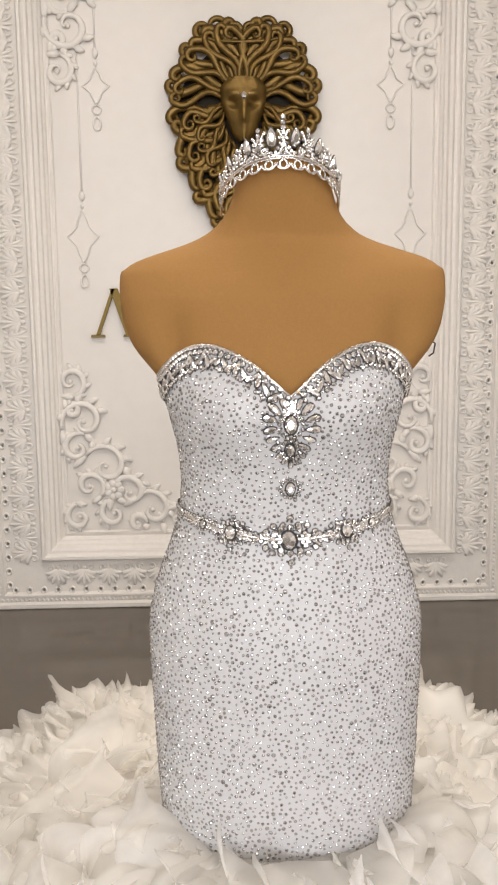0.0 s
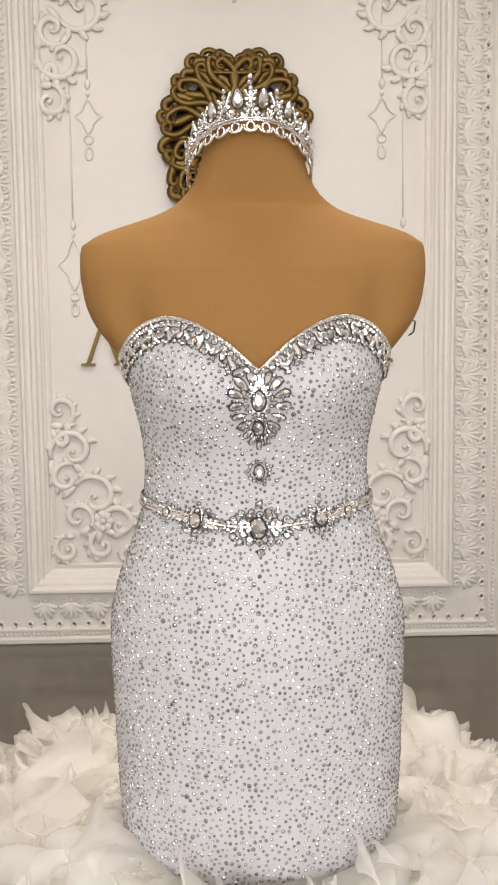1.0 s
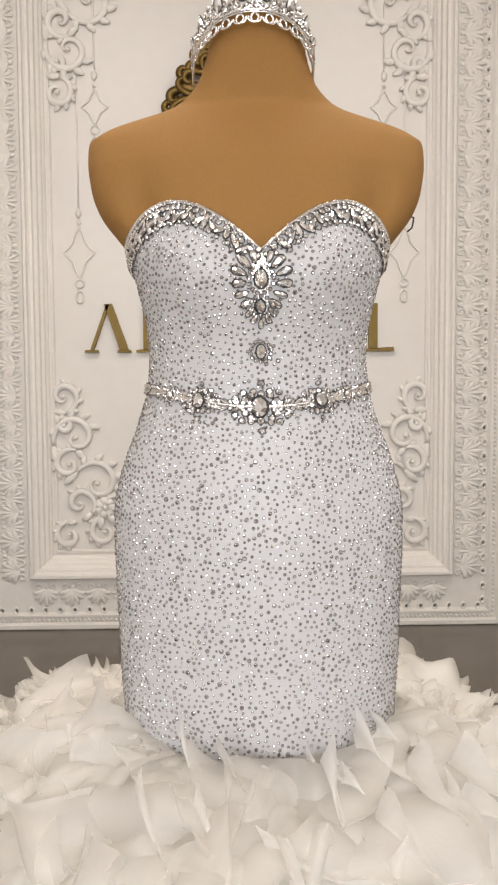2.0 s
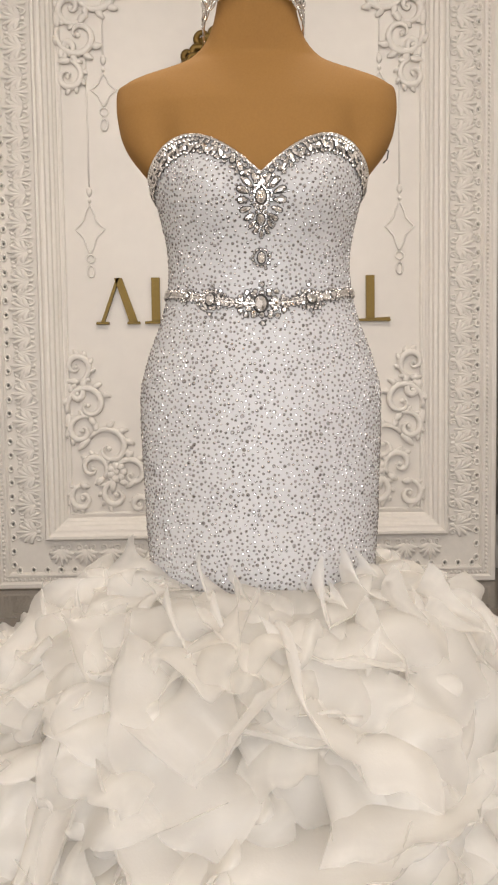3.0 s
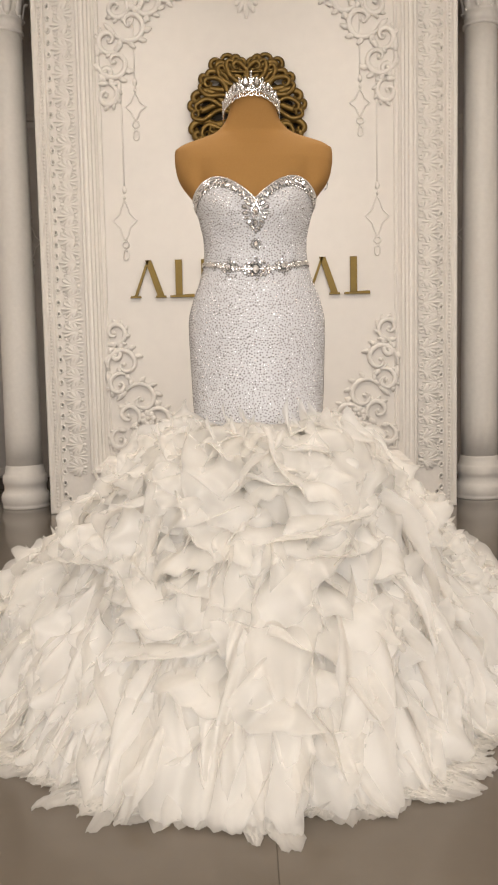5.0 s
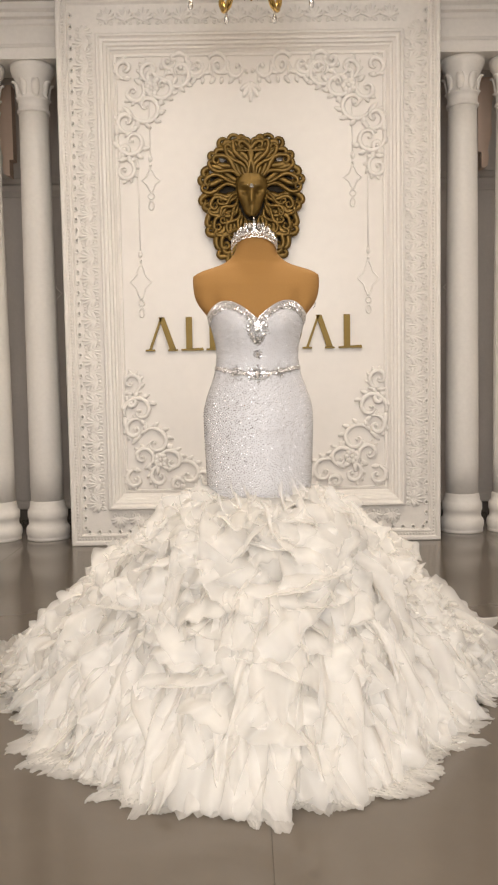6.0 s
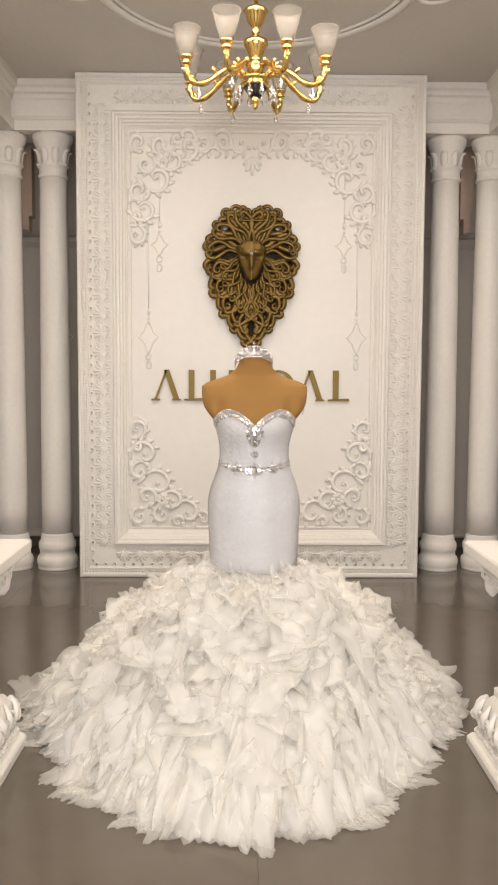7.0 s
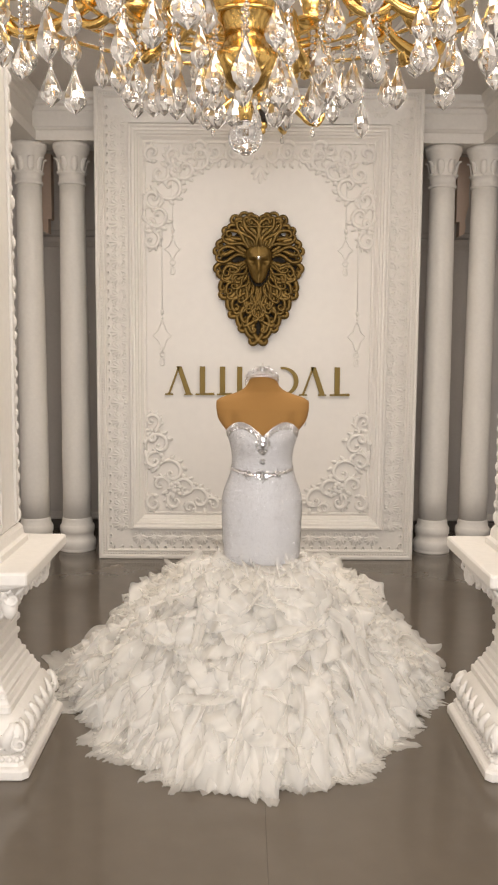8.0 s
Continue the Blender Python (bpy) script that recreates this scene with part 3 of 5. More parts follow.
def pedestal(x, y):
    ped = empty("pedestal", x, y, 0, "white carved square pedestal with flared foot and slab top", "pedestal", "pedestals")
    part("plinth", Geo().add(*square_loft([(0.325, 0), (0.332, 0.006), (0.332, 0.035), (0.326, 0.045), (0.312, 0.05), (0.306, 0.062), (0.296, 0.066), (0.292, 0.085)], x, y)), PLASTER, ped, smooth=False)
    part("foot", Geo().add(*square_loft([(0.285, 0.084), (0.298, 0.11), (0.302, 0.15), (0.292, 0.19), (0.272, 0.22), (0.245, 0.235)], x, y, 0, 0.12)), PLASTER, ped, "swelling carved foot")
    steps = [(0.248, 0.235), (0.248, 0.262), (0.238, 0.268), (0.232, 0.285), (0.226, 0.29), (0.226, 0.305), (0.212, 0.312), (0.206, 0.335), (0.198, 0.34), (0.198, 0.36), (0.184, 0.37), (0.178, 0.395),
             (0.170, 0.40), (0.170, 0.425), (0.178, 0.432), (0.178, 0.45), (0.168, 0.458), (0.168, 0.485), (0.180, 0.495), (0.180, 0.515), (0.172, 0.522), (0.172, 0.55), (0.184, 0.558), (0.184, 0.58)]
    part("shaft", Geo().add(*square_loft(steps, x, y, 0, 0.03)), PLASTER, ped, "ribbed waist", False)
    part("capital", Geo().add(*square_loft([(0.182, 0.58), (0.196, 0.60), (0.218, 0.65), (0.256, 0.70), (0.286, 0.735), (0.296, 0.755), (0.310, 0.758), (0.314, 0.775)], x, y, 0, 0.1)), PLASTER, ped, "flaring carved capital")
    part("slab", Geo().add(*square_loft([(0.320, 0.775), (0.346, 0.780), (0.352, 0.788), (0.352, 0.824), (0.346, 0.832), (0.337, 0.834)], x, y, 0, 0.022)), PLASTER, ped, "smooth slab top", False)
    # carved leaves, scrolls and shells on the foot and the capital
    for level, rad, h0, h1, size in ((0, 0.283, 0.10, 0.215, 1.0), (1, 0.262, 0.62, 0.745, 1.0)):
        centre = np.array([x, y, 0])
        kind = "foot" if level == 0 else "capital"
        for side in range(4):
            m = np.array(pose(0, 0, 0, 0, 0, 90 * side).to_3x3())
            for k in range(-3, 4):
                px = k * rad * 0.30
                s = np.linspace(0, 1, 8)
                inset = (0.028 * np.sin(s * math.pi)) if level == 0 else (-0.045 + 0.09 * s ** 1.3)
                p = np.stack([px + 0.012 * np.sin(s * 5 + k), -(rad + inset), h0 + (h1 - h0) * s], 1)
                v, f = tube(p, 0.006 + 0.019 * np.sin(0.3 + 2.6 * s), 6, 0.5)
                part(kind + "_leaf", Geo().add(v @ m.T + centre, f), PLASTER, ped)
                q = spiral(px + rad * 0.15, (h0 + h1) / 2 + (0.03 if level else -0.02), 0.034, 0.008, 90, 90 + (430 if k % 2 else -430), 18)
                q[:, 1] = -(rad + (0.022 if level else 0.022))
                v, f = tube(q, np.linspace(0.009, 0.005, 18), 6)
                part(kind + "_scroll", Geo().add(v @ m.T + centre, f), PLASTER, ped)
            for cq in (-1, 1):
                c = np.array([cq * rad * 0.99, -rad * 0.99, (h0 + h1) / 2])
                v, f = ball(*c, 0.032, 0.032, 0.058, 9, 6)
                part(kind + "_corner_boss", Geo().add(v @ m.T + centre, f), PLASTER, ped)
    rope = Geo()
    bv, bf = ball(0, 0, 0, 0.013, 0.013, 0.013, 7, 4)
    for side in range(4):
        m = np.array(pose(0, 0, 0, 0, 0, 90 * side).to_3x3())
        for k in np.arange(-0.285, 0.29, 0.03):
            rope.add((bv + np.array([k, -0.298, 0.072])) @ m.T + np.array([x, y, 0]), bf)
    part("foot_beading", rope, PLASTER, ped)
    return ped


ped = pedestal(-1.166, 1.035)
copy_thing(ped, Matrix.Translation((1.284, 1.035, 0)))


def pillar(x, y):
    pil = empty("pillar", x, y, 0.834, "square white pillar with carved edge strips on a pedestal", "pillar", "pillars")
    h = 0.185
    part("shaft", Geo().add(*box(x - h, y - h, 0.92, x + h, y + h, CEIL - 0.004, 0.006)), PLASTER, pil, smooth=False)
    part("base", Geo().add(*square_loft([(h + 0.03, 0.835), (h + 0.03, 0.86), (h + 0.015, 0.87), (h + 0.012, 0.9), (h, 0.92)], x, y, 0, 0.03)), PLASTER, pil, smooth=False)
    g = Geo()
    bv, bf = ball(0, 0, 0, 0.012, 0.009, 0.02, 6, 4)
    for side in range(4):
        m = np.array(pose(0, 0, 0, 0, 0, 90 * side).to_3x3())
        for q in (-1, 1):
            v, f = box(q * 0.11 - 0.008, -h - 0.012, 0.93, q * 0.11 + 0.008, -h + 0.002, CEIL - 0.01, 0.003)
            g.add(np.asarray(v) @ m.T + np.array([x, y, 0]), f)
            for k, z in enumerate(np.arange(0.96, CEIL - 0.1, 0.055)):
                d = np.array([q * (0.15 + 0.012 * math.sin(k * 1.9)), -h - 0.004, z])
                g.add((bv * (1 + 0.5 * (k % 3 == 0)) + d) @ m.T + np.array([x, y, 0]), bf)
    part("carved_strips", g, PLASTER, pil)
    return pil


pil = pillar(-1.166, 1.035)
copy_thing(pil, Matrix.Translation((1.284, 1.035, 0.834)))

# ---- mannequin ----
MX, MY, LIFT = 0.080, 1.315, 0.036
rng = np.random.default_rng(7)


def gown_section(z):
    w = smooth_line(z, [(0.50, 0.165), (0.64, 0.168), (0.715, 0.170), (0.78, 0.174), (0.845, 0.176), (0.92, 0.179), (0.978, 0.179), (1.03, 0.165), (1.07, 0.149), (1.11, 0.137),
                        (1.15, 0.1325), (1.19, 0.135), (1.24, 0.147), (1.28, 0.158), (1.33, 0.168)])
    f = smooth_line(z, [(0.50, 0.125), (0.64, 0.126), (0.85, 0.130), (0.95, 0.126), (1.05, 0.110), (1.11, 0.100), (1.17, 0.106), (1.22, 0.120), (1.26, 0.122), (1.30, 0.112), (1.34, 0.098)])
    b = smooth_line(z, [(0.50, 0.13), (0.80, 0.145), (0.95, 0.135), (1.11, 0.092), (1.25, 0.098), (1.34, 0.09)])
    return w, f, b


def gown_point(th, z, off=0.0):
    """A point on the cloth at an angle from the front (to +x) and a height."""
    th, z = np.broadcast_arrays(np.asarray(th, float), np.asarray(z, float))
    w, f, b = gown_section(z)
    c, s = np.cos(th), np.sin(th)
    depth = np.where(c > 0, f, b)
    x = (w + off) * np.sign(s) * np.abs(s) ** 0.88
    y = -(depth + off) * np.sign(c) * np.abs(c) ** 0.92
    cup = 0.024 * (np.exp(-((x - 0.075) / 0.048) ** 2) + np.exp(-((x + 0.075) / 0.048) ** 2)) * np.exp(-((z - 1.245) / 0.048) ** 2)
    y = y - np.where(c > 0, cup, 0)
    return np.stack([MX + x, MY + y, z + LIFT], -1)


def gown_frame(th, z):
    """Point, and unit vectors across, up and out."""
    p = gown_point(th, z)
    a = gown_point(th + 0.01, z) - gown_point(th - 0.01, z)
    u = gown_point(th, z + 0.004) - gown_point(th, z - 0.004)
    a /= np.linalg.norm(a, axis=-1, keepdims=True)
    u /= np.linalg.norm(u, axis=-1, keepdims=True)
    n = np.cross(a, u)
    n /= np.linalg.norm(n, axis=-1, keepdims=True)
    return p, a, np.cross(n, a), n


def neckline(th):
    """Height of the sweetheart edge round the body."""
    a = np.abs((np.asarray(th, float) + math.pi) % (2 * math.pi) - math.pi)
    return np.interp(a, [0, 0.03, 0.08, 0.15, 0.24, 0.35, 0.48, 0.60, 0.72, 0.86, 1.02, 1.2, 1.4, 2.0, 3.2], [1.268, 1.275, 1.284, 1.296, 1.308, 1.319, 1.3265, 1.328, 1.325, 1.318, 1.307, 1.296, 1.286, 1.276, 1.27])


def mannequin():
    g = Geo()
    rings = []
    th = np.arange(72) * 2 * math.pi / 72
    for z in np.r_[np.linspace(1.02, 1.27, 10), np.linspace(1.28, 1.46, 46), np.linspace(1.465, 1.535, 10)]:
        w = smooth_line(z, [(1.02, 0.15), (1.10, 0.130), (1.19, 0.130), (1.24, 0.142), (1.275, 0.150), (1.30, 0.170), (1.32, 0.186), (1.345, 0.197), (1.38, 0.2025), (1.41, 0.203), (1.424, 0.199),
                            (1.434, 0.172), (1.443, 0.140), (1.453, 0.109), (1.468, 0.084), (1.486, 0.069), (1.51, 0.0595), (1.532, 0.0545), (1.545, 0.054)])
        f = smooth_line(z, [(1.02, 0.11), (1.10, 0.094), (1.24, 0.114), (1.30, 0.106), (1.36, 0.092), (1.40, 0.080), (1.43, 0.066), (1.46, 0.056), (1.50, 0.050), (1.545, 0.047)])
        s, c = np.sin(th), np.cos(th)
        w = w * (1.015 if z < 1.42 else 1.0)
        x = w * s
        u = np.abs(s)
        crease = 1 - 0.25 * np.exp(-((np.abs(x) - 0.137) / 0.020) ** 2) * np.exp(-((z - 1.325) / 0.045) ** 2) - 0.02 * np.exp(-(x / 0.02) ** 2) * (z < 1.42)
        y = -np.sign(c) * f * (1 - u ** 2.5) ** 0.5 * crease
        y = y + 0.016 * np.clip((z - 1.38) / 0.07, 0, 1) - 0.044 * np.clip((z - 1.455) / 0.08, 0, 1)
        rings.append(np.stack([MX + x, MY + y, np.full(72, z + LIFT)], 1))
    last = rings[-1]
    mid = last.mean(0)
    for q, h in ((0.96, 0.005), (0.8, 0.009), (0.4, 0.011)):
        rings.append(mid + (last - mid) * q + np.array([0, 0, h]))
    g.add(*loft(rings))
    g.add(*lathe([(0.15, 0.0), (0.15, 0.012), (0.03, 0.03), (0.018, 0.05), (0.018, 1.07)], 20, MX, MY))
    return tagged(part("mannequin", g, SKIN), "headless tan jersey dress form with rounded arm stumps", "mannequin")


mannequin()
THREAD = material("black_thread", (0.02, 0.018, 0.016), 0.8)
tagged(part("thread_loop", Geo().add(*tube([(MX + 0.186, 1.305, 1.362), (MX + 0.191, 1.300, 1.358), (MX + 0.189, 1.300, 1.346), (MX + 0.184, 1.304, 1.342)], 0.0011, 6)), THREAD), "small black thread loop hanging at the arm stump", "thread")

# ---- the gown ----
gown = empty("wedding_gown", MX, MY, 0, "white mermaid wedding gown covered in rhinestones with ruffled organza train", "gown")
g = Geo()
th = np.arange(120) * 2 * math.pi / 120
top = neckline(th)
rings = []
for q in np.linspace(0, 1, 60):
    z = 0.60 + (top - 0.60) * q
    rings.append(gown_point(th, z))
for d in (-0.003, -0.006):
    rings.append(gown_point(th, top - 0.001, d))
g.add(*loft(rings, cap=False))
bodice = part("bodice", g, SATIN, gown, "white satin covered with rhinestones")


def stone_shape(sides=7, table=0.5, height=0.42):
    """A round brilliant of radius 1 that lies on the x, y plane."""
    a = np.arange(sides) * 2 * math.pi / sides
    h = math.pi / sides
    rings = [np.stack([np.cos(a), np.sin(a), 0 * a], 1), np.stack([0.97 * np.cos(a), 0.97 * np.sin(a), 0.14 + 0 * a], 1), np.stack([table * np.cos(a + h), table * np.sin(a + h), height + 0 * a], 1)]
    v = np.concatenate(rings)
    f = []
    for i in range(sides):
        j = (i + 1) % sides
        f.append((i, j, sides + j, sides + i))
        f.append((sides + i, sides + j, 2 * sides + i))
        f.append((sides + j, 2 * sides + j, 2 * sides + i))
    f.append(tuple(range(2 * sides, 3 * sides)))
    return v, f


def pear_shape(sharp=0.0):
    """A pear-cut stone: round end down at -1, point up at 1; flat back."""
    n = 12
    a = np.arange(n) * 2 * math.pi / n
    out = np.stack([np.sin(a) * (0.62 - 0.22 * np.cos(a) - sharp * 0.16), np.cos(a)], 1)
    rings = [np.c_[out, 0 * a], np.c_[out * 0.97, 0.16 + 0 * a], np.c_[out * 0.50, 0.42 + 0 * a]]
    v, f = loft(rings, cap=False)
    f = list(f) + [tuple(range(2 * n, 3 * n))]
    return v, f


def in_setting(v, f, n):
    """The same stone in a claw setting: a low sloping rim of n faces that come first, coloured dark for the shade
    between stones.
    """
    rim = v[:n] * np.array([1.30, 1.20, 1.0]) + np.array([0, 0, -0.05])
    lip = v[:n] * np.array([1.0, 1.0, 1.0]) + np.array([0, 0, 0.10])
    faces = [(i, (i + 1) % n, n + (i + 1) % n, n + i) for i in range(n)]
    return np.concatenate([rim, lip, v]), faces + [tuple(k + 2 * n for k in face) for face in f]


ROUND_V, ROUND_F = stone_shape(7, 0.42, 0.55)
BIG_V, BIG_F = in_setting(*stone_shape(10, 0.5, 0.55), 10)
PEAR_V, PEAR_F = in_setting(*pear_shape(), 12)
LEAF_V, LEAF_F = in_setting(*pear_shape(1.0), 12)


def settings(me, faces, rim):
    """Give the first rim faces of each run of faces the second material."""
    me.polygons.foreach_set("material_index", [1 if k % faces < rim else 0 for k in range(len(me.polygons))])
    return me


def mesh_of(name, v, f, mat):
    return Geo().add(v, f).mesh(name, mat, False)


ROUND_ME = mesh_of("rhinestone", ROUND_V, ROUND_F, STONE)
BIG_ME = settings(mesh_of("crystal", BIG_V, BIG_F, [GEM, RIM_SHADE]), len(BIG_F), 10)
PEAR_ME = settings(mesh_of("pear_crystal", PEAR_V, PEAR_F, [GEM, RIM_SHADE]), len(PEAR_F), 12)
LEAF_ME = settings(mesh_of("marquise_crystal", LEAF_V, LEAF_F, [GEM, RIM_SHADE]), len(LEAF_F), 12)


def basis(p, a, u, n, sx, sy, sz, turn=0.0):
    c, s = math.cos(turn), math.sin(turn)
    a2, u2 = a * c + u * s, u * c - a * s
    m = Matrix.Identity(4)
    for k, (vec, sc) in enumerate(((a2, sx), (u2, sy), (n, sz))):
        for r in range(3):
            m[r][k] = float(vec[r] * sc)
    for r in range(3):
        m[r][3] = float(p[r])
    return m


TIP = np.random.default_rng(3)


def tipped(a, u, n, most=0.16):
    """A frame leant a little at random, as hand-set stones are; the faces tip down more than up."""
    n = n + a * TIP.normal(0, most) + u * TIP.normal(-0.10, most)
    n = n / np.linalg.norm(n)
    a = a - n * (a @ n)
    a = a / np.linalg.norm(a)
    return a, np.cross(n, a), n


# scatter of rhinestones over the cloth, no two nearer than their spacing
cells, spots = {}, []
GAP = 0.0053
cand_t, cand_z = rng.uniform(-math.pi, math.pi, 130000), rng.uniform(0.64, 1.325, 130000)
keep = (cand_z < neckline(cand_t) - 0.012) & ((np.abs(cand_t) < 2.0) | (rng.random(130000) < 0.5))
cand_t, cand_z = cand_t[keep], cand_z[keep]
for t, z, p in zip(cand_t, cand_z, gown_point(cand_t, cand_z)):
    key = tuple((p // GAP).astype(int))
    near = False
    for dx in (-1, 0, 1):
        for dy in (-1, 0, 1):
            for dz in (-1, 0, 1):
                for q in cells.get((key[0] + dx, key[1] + dy, key[2] + dz), ()):
                    if ((p - q) ** 2).sum() < GAP * GAP:
                        near = True
                        break
    if near:
        continue
    cells.setdefault(key, []).append(p)
    spots.append((t, z))
spots = np.array(spots)
P, A, U, N = gown_frame(spots[:, 0], spots[:, 1])
size = 0.0016 + 0.0008 * rng.random(len(spots)) + 0.0008 * (rng.random(len(spots)) < 0.10)
front = np.abs(spots[:, 0]) < 1.2
order = np.argsort(-(size + 0.01 * (front & (spots[:, 1] > 0.72))))
single = set(order[:290].tolist())
rest = Geo()
tilt = rng.normal(0, 0.19, (len(spots), 2))
for i in range(len(spots)):
    n = N[i] + A[i] * tilt[i, 0] + U[i] * tilt[i, 1]
    n /= np.linalg.norm(n)
    a = A[i] - n * (A[i] @ n)
    a /= np.linalg.norm(a)
    u = np.cross(n, a)
    r = size[i]
    if i in single:
        part("rhinestone", ROUND_ME, None, bodice, m=basis(P[i], a, u, n, r, r, r))
    else:
        rest.add(P[i] + r * (ROUND_V @ np.stack([a, u, n])), ROUND_F)
tagged(part("rhinestones", rest, STONE, bodice, "scattered small rhinestones", False), kind="stuff")

# neckline band: two rows of small stones, then pear stones, growing to a pointed brooch in the middle
trim = part("neckline_trim", Geo().add(*tube(gown_point(th, top - 0.002, 0.002).tolist() + [gown_point(th, top - 0.002, 0.002)[0].tolist()], 0.0022, 6, up=(0, 0, 1))), SILVER, gown, "silver beaded edge with clear crystals")
small = Geo()
for row, drop, step, r in ((0, 0.0035, 0.0064, 0.0031), (1, 0.0098, 0.0068, 0.0034), (2, 0.0275, 0.0068, 0.0025), (3, 0.0170, 0.0085, 0.0022)):
    t = -1.75
    while t < 1.75:
        z = float(neckline(t)) - drop * (1.0 + 0.35 * math.exp(-(t / 0.25) ** 2))
        p, a, u, n = gown_frame(np.array(t), np.array(z))
        small.add(p + n * 0.0022 + r * (BIG_V @ np.stack([a, u, n])), BIG_F)
        t += step / 0.15 * (0.85 + 0.3 * rng.random())
tagged(part("edge_stones", settings(small.mesh("edge_stones", [GEM, RIM_SHADE], False), len(BIG_F), 10), None, trim), kind="stuff")


def set_gem(me, t, z, sx, sy, sz, turn, parent, lift=0.0015, name=None):
    p, a, u, n = gown_frame(np.array(t), np.array(z))
    a, u, n = tipped(a, u, n)
    return part(name or me.name, me, None, parent, m=basis(p + n * lift, a, u, n, sx, sy, sz, turn))


k = 0
t = -1.62
while t < 1.63:
    if abs(t) > 0.10:
        z = float(neckline(t)) - 0.0195
        q = 1 if t > 0 else -1
        fan = (k % 3 - 1) * 0.75
        set_gem(PEAR_ME, t, z + (0.002 if k % 3 == 1 else -0.001), 0.0050, 0.0090, 0.006, fan + q * 0.35, trim, 0.0026)
        if k % 3 == 1:
            set_gem(BIG_ME, t, z - 0.0095, 0.0028, 0.0028, 0.0035, 0, trim)
    k += 1
    t += 0.046
plate = Geo()
plate_rows = []
for q in np.linspace(-1, 1, 9):
    zs = np.linspace(1.262, 1.184, 12)
    ws = np.interp(zs, [1.184, 1.194, 1.212, 1.236, 1.258, 1.262], [0.001, 0.003, 0.005, 0.006, 0.006, 0.005])
    plate_rows.append(gown_point(q * ws / 0.137, zs, 0.0012))
plate.add(*loft(plate_rows, close=False))
brooch = part("brooch", plate, SILVER, gown, "pointed crystal brooch")
for zc, rx, ry in ((1.2345, 0.0068, 0.0105), (1.2065, 0.0056, 0.0072)):
    set_gem(BIG_ME, 0.0, zc, rx, ry, 0.007, 0, brooch, 0.004)
    for k in range(13):
        a = k * 2 * math.pi / 13
        dx, dz = (rx + 0.0032) * math.sin(a), (ry + 0.0032) * math.cos(a)
        set_gem(BIG_ME, dx / 0.137, zc + dz, 0.0021, 0.0021, 0.003, 0, brooch, 0.003)
set_gem(PEAR_ME, 0.0, 1.1885, 0.0042, 0.0062, 0.005, 0, brooch, 0.003)
for q in (-1, 1):
    for dx, zc, ln, ang in ((0.008, 1.258, 0.0075, 0.35), (0.0165, 1.253, 0.0085, 0.8), (0.0235, 1.243, 0.0085, 1.25), (0.0240, 1.2305, 0.0085, 1.65), (0.0205, 1.2195, 0.0075, 2.0), (0.0160, 1.2095, 0.0070, 2.2),
                            (0.0120, 1.2005, 0.0062, 2.45), (0.0075, 1.1935, 0.0058, 2.7)):
        set_gem(PEAR_ME, q * (dx * 0.84 - 0.0015) / 0.137, zc, ln * 0.74, ln * 1.0, 0.0065, -q * ang + math.pi, brooch, 0.0026)
pendant = part("pendant", Geo().add(*tube([gown_point(0.0, zz, 0.0006).tolist() for zz in np.linspace(1.163, 1.150, 4)], 0.003, 6)), SILVER, gown, "oval crystal pendant")
set_gem(BIG_ME, 0.0, 1.157, 0.0052, 0.0078, 0.006, 0, pendant, 0.003)
for k in range(14):
    a = k * 2 * math.pi / 14
    set_gem(BIG_ME, 0.0085 * math.sin(a) / 0.137, 1.157 + 0.0112 * math.cos(a), 0.0022, 0.0022, 0.0032, 0, pendant)

# belt


def belt_z(t):
    return 1.1165 - 0.0215 * np.exp(-(np.asarray(t, float) / 0.75) ** 2)


bt = np.append(th, th[0])
belt = part("belt", Geo().add(*tube(gown_point(bt, belt_z((bt + math.pi) % (2 * math.pi) - math.pi), 0.002), 0.003, 6, up=(0, 0, 1))), SILVER, gown, "narrow crystal belt with star clusters")
small = Geo()
for off in (-0.0036, 0.0036):
    t = -math.pi
    while t < math.pi:
        p, a, u, n = gown_frame(np.array(t), np.array(float(belt_z(t)) + off))
        small.add(p + n * 0.003 + 0.0029 * (BIG_V @ np.stack([a, u, n])), BIG_F)
        t += 0.0062 / 0.135
tagged(part("belt_stones", settings(small.mesh("belt_stones", [GEM, RIM_SHADE], False), len(BIG_F), 10), None, belt), kind="stuff")
for dx, s in ((0, 1.55), (-0.062, 1.15), (0.060, 1.15), (-0.098, 0.7), (0.095, 0.75)):
    t = math.asin(dx / 0.139)
    z = float(belt_z(t))
    set_gem(BIG_ME, t, z, 0.0058 * s, 0.0072 * s, 0.006 * s, 0, belt, 0.006)
    for ring, cnt, rr in ((0.0098, 12, 0.0024), (0.0142, 16, 0.0023)):
        for k in range(cnt):
            a = k * 2 * math.pi / cnt
            wob = 1.0 + (0.22 * math.cos(6 * a) if ring > 0.012 else 0)
            dt = ring * s * wob * math.sin(a) / 0.139 / max(0.6, math.cos(t))
            set_gem(BIG_ME, t + dt, z + ring * s * wob * math.cos(a), rr * s, rr * s, 0.004, 0, belt, 0.0035)
for dx in (-0.128, -0.112, -0.080, -0.034, -0.024, 0.024, 0.034, 0.078, 0.110, 0.126):
    t = math.asin(dx / 0.139)
    for q in (-1, 1):
        set_gem(LEAF_ME, t, float(belt_z(t)) + q * 0.004, 0.0034, 0.0066, 0.005, math.pi / 2 + q * 0.5 * (1 if dx > 0 else -1), belt, 0.004)

# ---- ruffled skirt ----
ZT = 0.742


